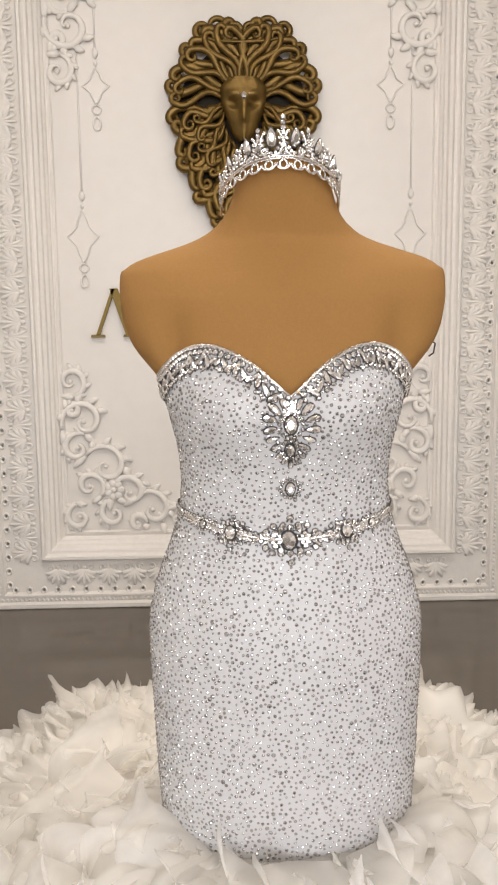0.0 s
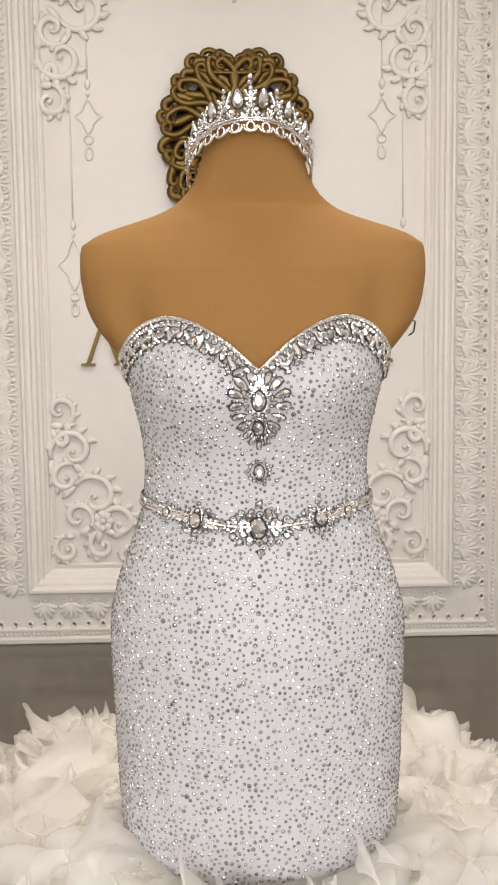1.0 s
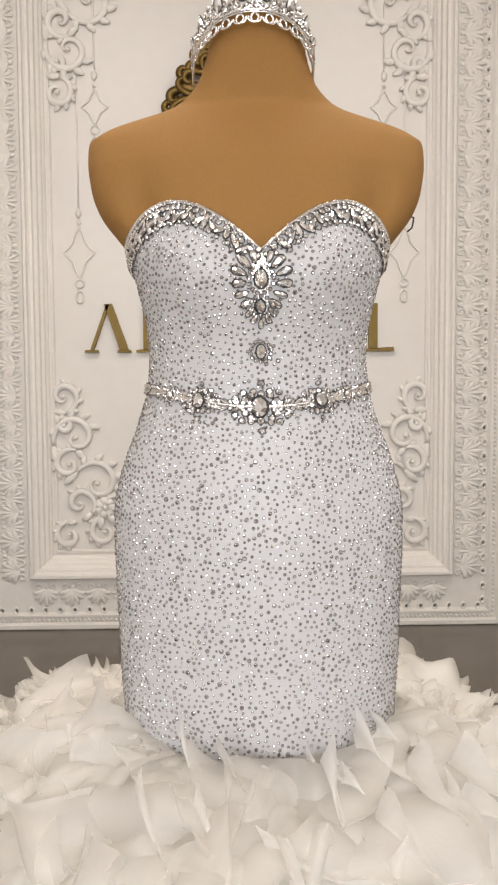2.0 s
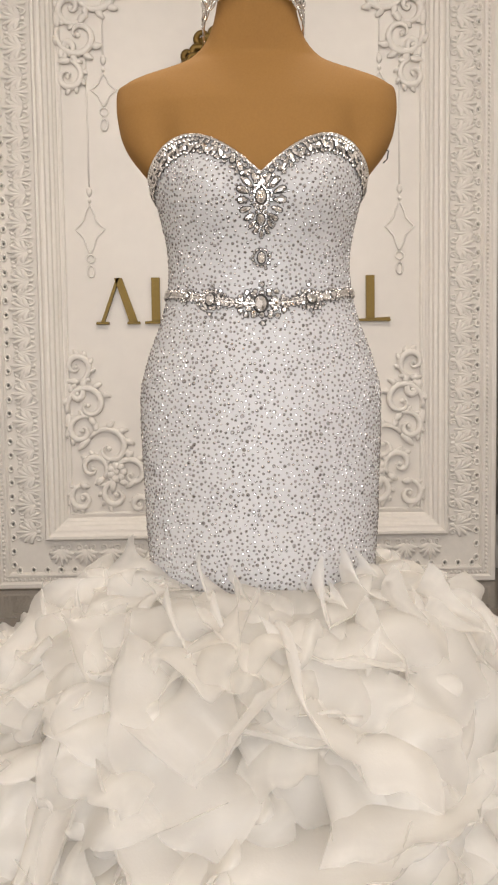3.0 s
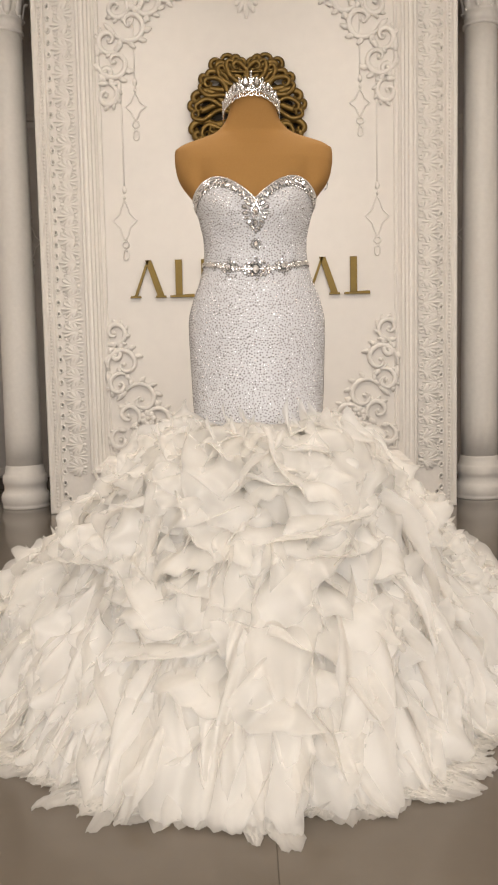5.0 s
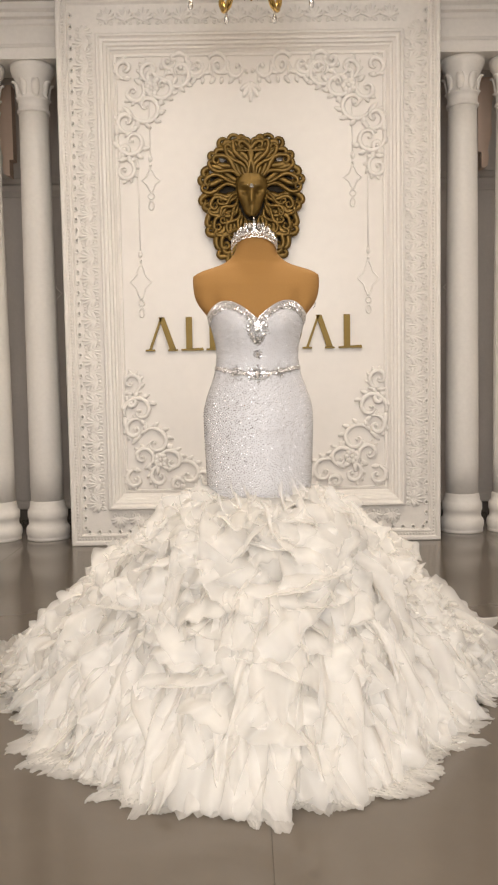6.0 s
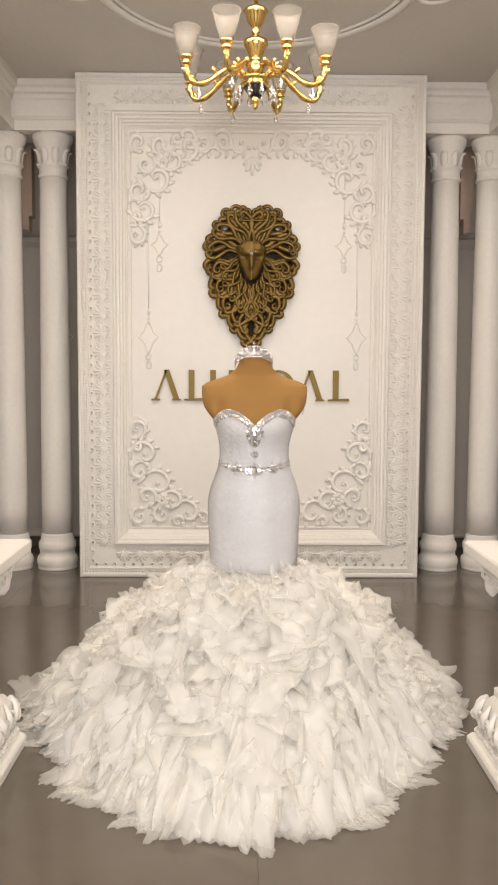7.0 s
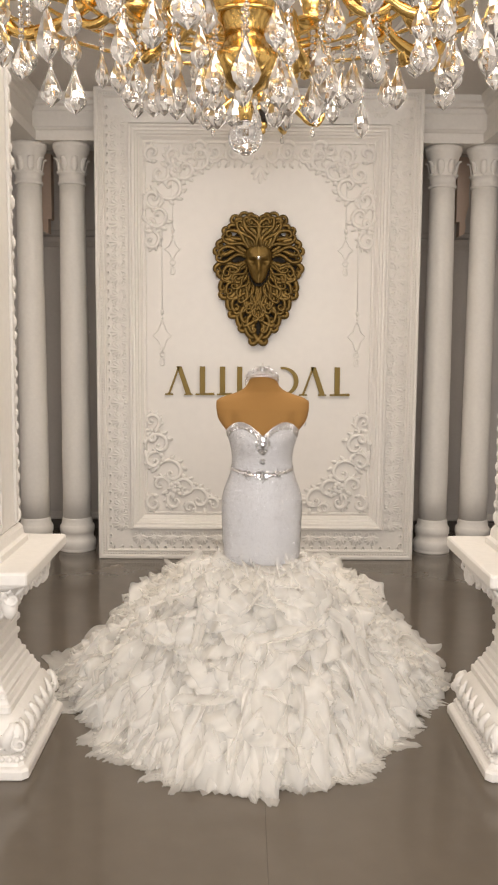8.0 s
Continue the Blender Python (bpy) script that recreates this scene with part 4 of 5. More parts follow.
def hem_radius(t):
    a = np.abs((np.asarray(t, float) + math.pi) % (2 * math.pi) - math.pi)
    return np.interp(a, [0, 0.5, 1.0, 1.45, 1.8, 2.1, 2.5, 3.15], [0.622, 0.605, 0.575, 0.65, 0.88, 1.09, 1.25, 1.40]) - 0.04 * np.sin(t)


def skirt_point(t, s, inset=0.0):
    t, s = np.broadcast_arrays(np.asarray(t, float), np.asarray(s, float))
    g1 = np.interp(s, [0, 0.08, 0.25, 0.45, 0.65, 0.85, 1], [0, 0.12, 0.285, 0.49, 0.69, 0.89, 1])
    h1 = np.interp(s, [0, 0.08, 0.25, 0.45, 0.65, 0.85, 1], [1, 0.975, 0.85, 0.62, 0.38, 0.15, 0.03])
    back = np.clip((np.abs((t + math.pi) % (2 * math.pi) - math.pi) - 1.15) / 0.9, 0, 1)
    h1 = h1 * (1 - 0.22 * back * back * (3 - 2 * back) * np.clip(s / 0.3, 0, 1))
    # the train lies in a bushy heap behind the wearer
    rear = np.clip((np.abs((t + math.pi) % (2 * math.pi) - math.pi) - 2.1) / 0.6, 0, 1)
    h1 = h1 + 0.32 * rear * rear * (3 - 2 * rear) * np.interp(s, [0, 0.15, 0.45, 0.7, 0.88, 1], [0, 0.05, 0.65, 1.0, 0.7, 0.0])
    r = 0.155 + (hem_radius(t) - 0.155) * g1 - inset
    return np.stack([MX + r * np.sin(t), MY - r * np.cos(t) * (0.95 + 0.05 * g1), ZT * h1 - inset * 0.3 + 0.0 * r], -1)


LINING = material("opaque_ivory_lining", (0.90, 0.88, 0.84), 0.7, vary=0.04, bump=0.3, bump_scale=30)
tt = np.arange(72) * 2 * math.pi / 72
part("skirt_lining", Geo().add(*loft([skirt_point(tt, s, 0.045) for s in np.linspace(0, 1, 14)], cap=False)), LINING, gown, "ivory underskirt below the ruffles")


def ruffle(kind, seed):
    """One gathered organza petal, hung from the origin; x along the gather, -y out, -z down."""
    q = np.random.default_rng(seed)
    nu, nv = 31, 10
    u, v = np.meshgrid(np.linspace(-1, 1, nu), np.linspace(0, 1, nv))
    ph, ph2, ph3 = q.uniform(0, 6.28, 3)
    if kind == "curl":
        w, h, lift, amp, fold = q.uniform(0.075, 0.125), q.uniform(0.10, 0.155), q.uniform(0.035, 0.060), q.uniform(0.016, 0.028), q.uniform(2.4, 4.2)
    elif kind == "long":
        w, h, lift, amp, fold = q.uniform(0.060, 0.110), q.uniform(0.22, 0.34), q.uniform(0.022, 0.045), q.uniform(0.014, 0.024), q.uniform(3.2, 5.5)
    else:
        w, h, lift, amp, fold = q.uniform(0.06, 0.09), q.uniform(0.13, 0.19), q.uniform(0.02, 0.035), q.uniform(0.010, 0.016), q.uniform(9, 13)
    side = np.abs(u + 0.3 * math.sin(ph3))
    x = w * u * (0.42 + 0.58 * np.sin(v * 1.75)) + 0.018 * v * np.sin(2.6 * v + ph)
    tip = 1 - 0.45 * side ** 2.2 + 0.06 * np.sin(fold * 1.3 * u + ph2) + 0.07 * v ** 3 * (np.abs(np.sin(7.5 * u + ph3)) - 0.5)
    z = -h * v * tip
    y = -(lift * np.sin(v * 2.3) + amp * v * np.sin(fold * u + ph + 1.2 * v) + 0.45 * amp * v ** 2 * np.sin(2.3 * fold * u + ph2))
    y -= 0.006 * v * np.sin(6 * v + 3 * u + ph) + 0.0022 * np.sqrt(v) * np.sin(12 * u + ph3 + 1.5 * v)
    roll = np.clip((v - 0.55) / 0.45, 0, 1) ** 2
    flip = np.clip(0.25 + 0.8 * np.sin(1.9 * u + ph2), -0.4, 1)
    y -= roll * 0.036 * flip
    z += roll * 0.030 * flip
    sheer = np.maximum(np.clip((v - 0.55) / 0.45, 0, 1) ** 1.7, np.clip(v * 1.6, 0, 1) * np.clip((np.abs(u) - 0.66) / 0.34, 0, 1) ** 1.4)
    pts = np.stack([x, y, z], -1).reshape(-1, 3)
    f = [(i * nu + j, i * nu + j + 1, (i + 1) * nu + j + 1, (i + 1) * nu + j) for i in range(nv - 1) for j in range(nu - 1)]
    return pts, f, sheer.ravel()


def sheer_mesh(geo, values, name):
    me = geo.mesh(name, ORGANZA)
    me.attributes.new("sheer", "FLOAT", "POINT").data.foreach_set("value", np.asarray(values, dtype=np.float32))
    return me


SHAPES = {kind: [ruffle(kind, 11 * n + i) for n in range(12)] for i, kind in enumerate(("curl", "long", "frill"))}
PETALS = {kind: [sheer_mesh(Geo().add(*s[:2]), s[2], "ruffle") for s in shapes] for kind, shapes in SHAPES.items()}
loose, count, thinness = Geo(), 0, []
rows = np.linspace(0.0, 0.93, 25)
for ri, s0 in enumerate(rows[::-1]):
    ang = rng.uniform(0, 0.3)
    while ang < 2 * math.pi:
        t = ang - math.pi
        p = skirt_point(t, s0)
        rad = math.hypot(p[0] - MX, p[1] - MY)
        rear = abs(t) > 2.1
        ang += (0.066 if not rear else 0.13) / max(rad, 0.17) * rng.uniform(0.7, 1.3)
        s = float(np.clip(s0 + rng.uniform(-0.025, 0.025), 0, 0.95))
        p = skirt_point(t, s)
        down = skirt_point(t, min(s + 0.04, 1.0)) - skirt_point(t, max(s - 0.04, 0.0))
        down /= np.linalg.norm(down)
        side = skirt_point(t + 0.02, s) - skirt_point(t - 0.02, s)
        side -= down * (side @ down)
        side /= np.linalg.norm(side)
        out = np.cross(side, -down)
        chance = rng.random()
        kind = "frill" if abs(t) > 1.3 and chance < 0.7 else ("long" if chance < np.interp(s + 0.18 * (abs(t) - 0.35), [0.2, 0.5, 0.75], [0.0, 0.45, 0.9]) else "curl")
        vary = int(rng.integers(12))
        spin = rng.normal(0, 0.75 if kind == "curl" else 0.24)
        lean = rng.uniform(-0.15, 0.40) if kind == "curl" else rng.uniform(-0.12, 0.18)
        if s < 0.12:
            spin, lean = spin * 0.4, rng.uniform(-0.35, -0.05)
        k = rng.uniform(0.8, 1.2) * (0.7 if s < 0.08 else 1.0)
        if s < 0.35:
            spin = max(-0.8, min(0.8, spin))
        if s > 0.80:
            k, lean = k * rng.uniform(0.75, 1.15), rng.uniform(-0.25, 0.05)
        sx, up = side * math.cos(spin) + -down * math.sin(spin), -down * math.cos(spin) - side * math.sin(spin)
        o2, up2 = out * math.cos(lean) + up * math.sin(lean), up * math.cos(lean) - out * math.sin(lean)
        m = Matrix.Identity(4)
        for r in range(3):
            m[r][0], m[r][1], m[r][2], m[r][3] = float(sx[r] * k), float(-o2[r] * k), float(up2[r] * k), float(p[r])
        if s < 0.66 and abs(t) < 1.25 and count < 295 and (s < 0.2 or rng.random() < 0.8):
            part("ruffle", PETALS[kind][vary], None, gown, m=m)
            count += 1
        else:
            v, f, thin = SHAPES[kind][vary]
            thinness.append(thin)
            mm = np.array(m)
            v = v @ mm[:3, :3].T + mm[:3, 3]
            low = v[:, 2] < 0.012
            v[low, 2] = 0.004 + 0.008 * rng.random(low.sum())
            loose.add(v, f)
# soft frill that stands up round the bodice where the skirt is sewn on
for ring, rise, n in ((0.001, 0.010, 80), (0.006, -0.004, 72), (0.014, -0.020, 60)):
    for k in range(n):
        t = (k + rng.uniform(-0.4, 0.4)) * 2 * math.pi / n - math.pi
        p = gown_point(t, 0.70, ring)
        out = np.array([math.sin(t), -math.cos(t), 0.0])
        side = np.array([math.cos(t), math.sin(t), 0.0])
        fall = rng.uniform(-0.95, -0.40)
        down = out * math.cos(fall) + np.array([0, 0, 1.0]) * math.sin(fall)
        face = np.cross(side, -down)
        kk = rng.uniform(0.30, 0.50)
        v, f, thin = SHAPES["curl"][int(rng.integers(12))]
        thinness.append(np.clip(thin * 0.8 + 0.35, 0, 1))
        base = np.array([p[0], p[1], ZT - 0.022 + rise + rng.normal(0, 0.005)])
        loose.add(base + kk * (v @ np.stack([side, -face, -down])), f)
tagged(part("ruffle_layers", sheer_mesh(loose, np.concatenate(thinness), "ruffle_layers"), None, gown, "layered ivory organza petals"), kind="stuff")

# ---- tiara ----
TY0 = 1.307


def tiara_point(a, h, r=0.0725):
    """Angle from the front, height above the tilted circlet."""
    y = TY0 - r * 1.02 * math.cos(a)
    return np.array([MX - 0.004 + r * math.sin(a), y, 1.5225 + LIFT - 0.52 * (y - (TY0 - 0.0725)) + h])


tiara = empty("tiara", MX, TY0, 1.53, "silver tiara of scrolled loops set with clear pear crystals", "tiara")
arc = np.linspace(-1.75, 1.75, 60)
part("circlet", Geo().add(*tube([tiara_point(a, 0.016) for a in arc], 0.0013, 6)).add(*tube([tiara_point(a, 0.0135) for a in arc], 0.0010, 6)), SILVER, tiara)
for k in range(-7, 8):
    loops = Geo()
    a0 = k * 0.232
    for q in (-1, 1):
        s = np.linspace(0, 1, 16)
        pts = [tiara_point(a0 + q * 0.112 * (1 - 0.75 * x) * math.cos(x * 4.6), 0.0085 - 0.0088 * (1 - 0.7 * x) * math.sin(x * 4.6)) for x in s]
        loops.add(*tube(pts, 0.0014, 5))
    part("scroll_loop", loops, SILVER, tiara)


def tiara_gem(me, a, h, sx, sy, sz, parent):
    p = tiara_point(a, h)
    n = np.array([math.sin(a), -math.cos(a), 0.0])
    u = np.array([0, 0, 1.0])
    a, u, n = tipped(np.cross(u, n), u, n)
    return part(me.name, me, None, parent, m=basis(p + n * 0.001, a, u, n, sx, sy, sz))


for k, (a0, w, h) in enumerate(((0.19, 0.19, 0.030), (0.60, 0.17, 0.026), (0.98, 0.15, 0.022), (1.30, 0.13, 0.018))):
    for q in (-1, 1):
        a = q * a0
        s = np.linspace(-2.6, 2.6, 22)
        arch = part("arch", Geo().add(*tube([tiara_point(a + w * 0.95 * math.sin(x), 0.016 + h * 0.50 - h * 0.52 * math.cos(x)) for x in s], 0.0017, 6)), SILVER, tiara)
        tiara_gem(PEAR_ME, a, 0.016 + h * 0.70, 0.0086 * h / 0.03, 0.0102 * h / 0.03, 0.008, arch)
        for j in range(9):
            x = -1.9 + j * 3.8 / 8
            tiara_gem(BIG_ME, a + w * 0.74 * math.sin(x), 0.016 + h * 0.52 - h * 0.40 * math.cos(x), 0.0021, 0.0021, 0.003, arch)
for a, h in ((0, 0.063), (0.40, 0.052), (-0.40, 0.052), (0.79, 0.040), (-0.79, 0.040), (1.14, 0.029), (-1.14, 0.029)):
    spike = part("spike", Geo().add(*tube([tiara_point(a, 0.016), tiara_point(a, h * 0.6), tiara_point(a, h - 0.002)], [0.0014, 0.0014, 0.0008], 6)), SILVER, tiara)
    tiara_gem(BIG_ME, a, 0.028 if h > 0.035 else 0.022, 0.0042, 0.0042, 0.005, spike)
    z = 0.036 if h > 0.035 else 0.026
    while z < h:
        tiara_gem(BIG_ME, a, z, 0.0028, 0.0029, 0.0042, spike)
        z += 0.0056
for a in np.arange(-1.7, 1.71, 0.075):
    tiara_gem(BIG_ME, a, 0.0195, 0.0020, 0.0020, 0.003, tiara)
for k in range(-9, 10):
    tiara_gem(BIG_ME, k * 0.178 + 0.089, 0.0245, 0.0024, 0.0024, 0.003, tiara)

# ---- carved lion mask with a mane of curling strands on the panel ----
# each strand of one half: root x, z, tip x, z, turn of its curl
STRANDS = [
    (0.012, 0.20, 0.085, 0.470, 1), (0.020, 0.20, 0.160, 0.455, -1), (0.030, 0.20, 0.225, 0.405, -1), (0.045, 0.20, 0.285, 0.350, 1), (0.060, 0.19, 0.325, 0.275, -1), (0.075, 0.18, 0.345, 0.185, 1),
    (0.085, 0.15, 0.350, 0.090, -1), (0.092, 0.12, 0.325, 0.020, 1), (0.095, 0.09, 0.315, -0.070, -1), (0.092, 0.05, 0.290, -0.150, 1), (0.085, 0.02, 0.250, -0.220, -1), (0.070, -0.01, 0.215, -0.295, 1),
    (0.055, -0.03, 0.165, -0.350, -1), (0.040, -0.05, 0.120, -0.405, 1), (0.025, -0.06, 0.070, -0.450, -1), (0.010, -0.06, 0.028, -0.500, 1),
]
LX, LZ = CX - 0.004, 2.23


def strand(root, tip, turn, thick, depth, sway, curl):
    """One carved lock of a half: a double bend from root to tip that thins and rolls into a curl. Points and radii."""
    root, tip = np.array(root), np.array(tip)
    run = tip - root
    span = np.linalg.norm(run)
    d = run / span
    w = np.array([-d[1], d[0]])
    k = np.linspace(0, 1, 20)[:, None]
    p = root + run * k + w * (sway * span * np.sin(k * 2 * math.pi) * (0.4 + 0.6 * k) + 0.10 * span * np.sin(k * math.pi) * (1 if tip[1] > 0.1 else -0.6))
    end = p[-1] - p[-2]
    head = math.atan2(end[1], end[0])
    side = head + turn * math.pi / 2
    c = p[-1] + curl * np.array([math.cos(side), math.sin(side)])
    a0 = math.degrees(side) + 180
    sp = spiral(c[0], c[1], curl, curl * 0.28, a0, a0 + turn * 410, 18)
    px, pz = np.r_[p[:, 0], sp[1:, 0]], np.r_[p[:, 1], sp[1:, 2]]
    q = np.linspace(0, 1, len(px))
    y = FY - depth - 0.026 * np.sin(q * 2.9) * (1 - 0.3 * q)
    r = thick * np.interp(q, [0, 0.12, 0.35, 0.6, 1], [0.45, 0.8, 1.0, 0.75, 0.30])
    return px, y, pz, r


def lion_relief():
    mask = empty("wall_mask", LX, FY, LZ, "antique bronze lion mask relief with curling mane strands on the panel", "wall sculpture")
    rnd = np.random.default_rng(21)
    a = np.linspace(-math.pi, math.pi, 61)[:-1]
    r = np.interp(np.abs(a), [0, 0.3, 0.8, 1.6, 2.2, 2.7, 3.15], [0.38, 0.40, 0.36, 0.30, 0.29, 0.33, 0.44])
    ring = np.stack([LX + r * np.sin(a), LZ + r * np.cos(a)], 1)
    # dark sheet whose colour stands for shade in the gaps between strands
    part("backing", Geo().add(*loft([[(x, FY - 0.001, z) for x, z in ring], [(x, FY - 0.012, z) for x, z in ring]])), GAP_SHADE, mask, "dark sheet coloured for the shade between the strands", False)
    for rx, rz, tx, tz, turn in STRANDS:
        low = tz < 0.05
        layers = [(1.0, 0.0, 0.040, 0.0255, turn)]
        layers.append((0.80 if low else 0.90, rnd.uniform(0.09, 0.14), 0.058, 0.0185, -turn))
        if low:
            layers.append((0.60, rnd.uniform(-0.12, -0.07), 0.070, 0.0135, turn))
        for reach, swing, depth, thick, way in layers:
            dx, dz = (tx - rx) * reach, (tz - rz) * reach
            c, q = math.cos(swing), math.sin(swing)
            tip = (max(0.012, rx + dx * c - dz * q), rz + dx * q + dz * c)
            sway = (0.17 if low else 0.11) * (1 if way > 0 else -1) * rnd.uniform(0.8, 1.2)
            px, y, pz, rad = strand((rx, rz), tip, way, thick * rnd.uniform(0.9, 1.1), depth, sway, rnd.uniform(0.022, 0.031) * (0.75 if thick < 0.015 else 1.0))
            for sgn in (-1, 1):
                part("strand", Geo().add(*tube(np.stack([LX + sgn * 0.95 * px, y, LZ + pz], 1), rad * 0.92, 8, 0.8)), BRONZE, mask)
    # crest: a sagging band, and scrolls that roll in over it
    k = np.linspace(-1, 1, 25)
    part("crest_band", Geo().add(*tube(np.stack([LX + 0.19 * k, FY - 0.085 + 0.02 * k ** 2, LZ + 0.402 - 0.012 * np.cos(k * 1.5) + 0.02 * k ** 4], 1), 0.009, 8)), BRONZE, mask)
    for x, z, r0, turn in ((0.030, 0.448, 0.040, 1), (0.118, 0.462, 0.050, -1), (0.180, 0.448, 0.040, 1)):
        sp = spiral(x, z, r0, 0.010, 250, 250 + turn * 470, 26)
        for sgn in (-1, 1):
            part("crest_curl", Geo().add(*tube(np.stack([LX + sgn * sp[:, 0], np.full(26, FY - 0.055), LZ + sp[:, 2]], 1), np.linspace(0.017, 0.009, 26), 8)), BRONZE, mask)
    # plain tapered lion face in the middle, with brow, nose and eye hollows
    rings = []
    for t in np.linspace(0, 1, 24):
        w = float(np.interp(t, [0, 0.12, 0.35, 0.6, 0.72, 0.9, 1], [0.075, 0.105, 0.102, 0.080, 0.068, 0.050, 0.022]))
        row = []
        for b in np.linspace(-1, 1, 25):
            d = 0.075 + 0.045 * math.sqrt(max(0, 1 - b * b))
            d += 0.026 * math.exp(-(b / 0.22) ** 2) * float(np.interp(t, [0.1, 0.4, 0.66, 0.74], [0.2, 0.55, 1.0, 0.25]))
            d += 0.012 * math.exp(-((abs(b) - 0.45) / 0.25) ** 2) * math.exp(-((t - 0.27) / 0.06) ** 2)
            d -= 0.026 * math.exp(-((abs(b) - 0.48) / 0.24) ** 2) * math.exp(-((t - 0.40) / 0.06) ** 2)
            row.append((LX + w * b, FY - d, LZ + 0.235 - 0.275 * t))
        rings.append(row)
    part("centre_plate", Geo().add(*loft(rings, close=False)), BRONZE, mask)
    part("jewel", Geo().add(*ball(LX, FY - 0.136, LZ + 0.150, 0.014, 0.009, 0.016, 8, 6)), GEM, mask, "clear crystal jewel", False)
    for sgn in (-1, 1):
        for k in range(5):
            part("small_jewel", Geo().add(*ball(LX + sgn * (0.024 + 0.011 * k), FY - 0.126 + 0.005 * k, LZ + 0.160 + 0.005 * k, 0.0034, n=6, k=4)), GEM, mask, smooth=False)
    return mask


lion_relief()

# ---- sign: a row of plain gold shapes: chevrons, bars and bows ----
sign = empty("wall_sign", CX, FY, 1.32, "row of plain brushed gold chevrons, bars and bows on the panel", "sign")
Z0, Z1 = 1.318, 1.545


def slab(out):
    """A flat shape 25 mm thick with a narrow cut edge."""
    c = np.mean(np.array(out), 0)
    inner = [tuple(c + (np.array(p) - c) * 0.985) for p in out]
    return loft([[(px, FY, pz) for px, pz in out], [(px, FY - 0.022, pz) for px, pz in out], [(px, FY - 0.025, pz) for px, pz in inner]])


def chevron(x0, x1):
    """Two legs that meet above, the second one heavier, each on a small foot."""
    top = x0 + (x1 - x0) * 0.49
    g = Geo()
    for xf, w in ((x0 + 0.030, 0.017), (x1 - 0.040, 0.042)):
        g.add(*slab([(xf - w / 2, Z0 + 0.008), (xf + w / 2, Z0 + 0.008), (top + w * 0.45, Z1), (top - w * 0.45, Z1)]))
        g.add(*slab([(xf - 0.034, Z0), (xf + 0.034, Z0), (xf + 0.030, Z0 + 0.012), (xf - 0.030, Z0 + 0.012)]))
    return g


def bar(x0, x1):
    """An upright bar on a long low foot."""
    m = x0 + (x1 - x0) * 0.36
    g = Geo().add(*slab([(m - 0.021, Z0 + 0.01), (m + 0.021, Z0 + 0.01), (m + 0.021, Z1), (m - 0.021, Z1)]))
    return g.add(*slab([(x0, Z0), (x1, Z0), (x1 - 0.004, Z0 + 0.020), (x0, Z0 + 0.012)]))


def bow(x0, x1, a0, a1):
    """A curved band of even width."""
    cx, rx, rz, cz = (x0 + x1) / 2, (x1 - x0) / 2, (Z1 - Z0) / 2, (Z0 + Z1) / 2
    arc = np.linspace(a0, a1, 30)
    out = [(cx + rx * math.cos(a), cz + rz * math.sin(a)) for a in arc]
    inn = [(cx + rx * 0.70 * math.cos(a), cz + rz * 0.84 * math.sin(a)) for a in arc]
    rings = [[(o[0], FY, o[1]), (o[0], FY - 0.024, o[1]), (i[0], FY - 0.024, i[1]), (i[0], FY, i[1])] for o, i in zip(out, inn)]
    return Geo().add(*loft(rings))


for geo in (chevron(-0.632, -0.408), bar(-0.392, -0.240), bar(-0.222, -0.100), bar(-0.085, 0.035), bow(0.056, 0.235, 0.1, 6.18), bow(0.180, 0.425, -1.75, 1.75), chevron(0.432, 0.655), bar(0.675, 0.834)):
    part("sign_shape", geo, SIGNGOLD, sign, smooth=False)

# ---- brass chandelier with glass cups ----


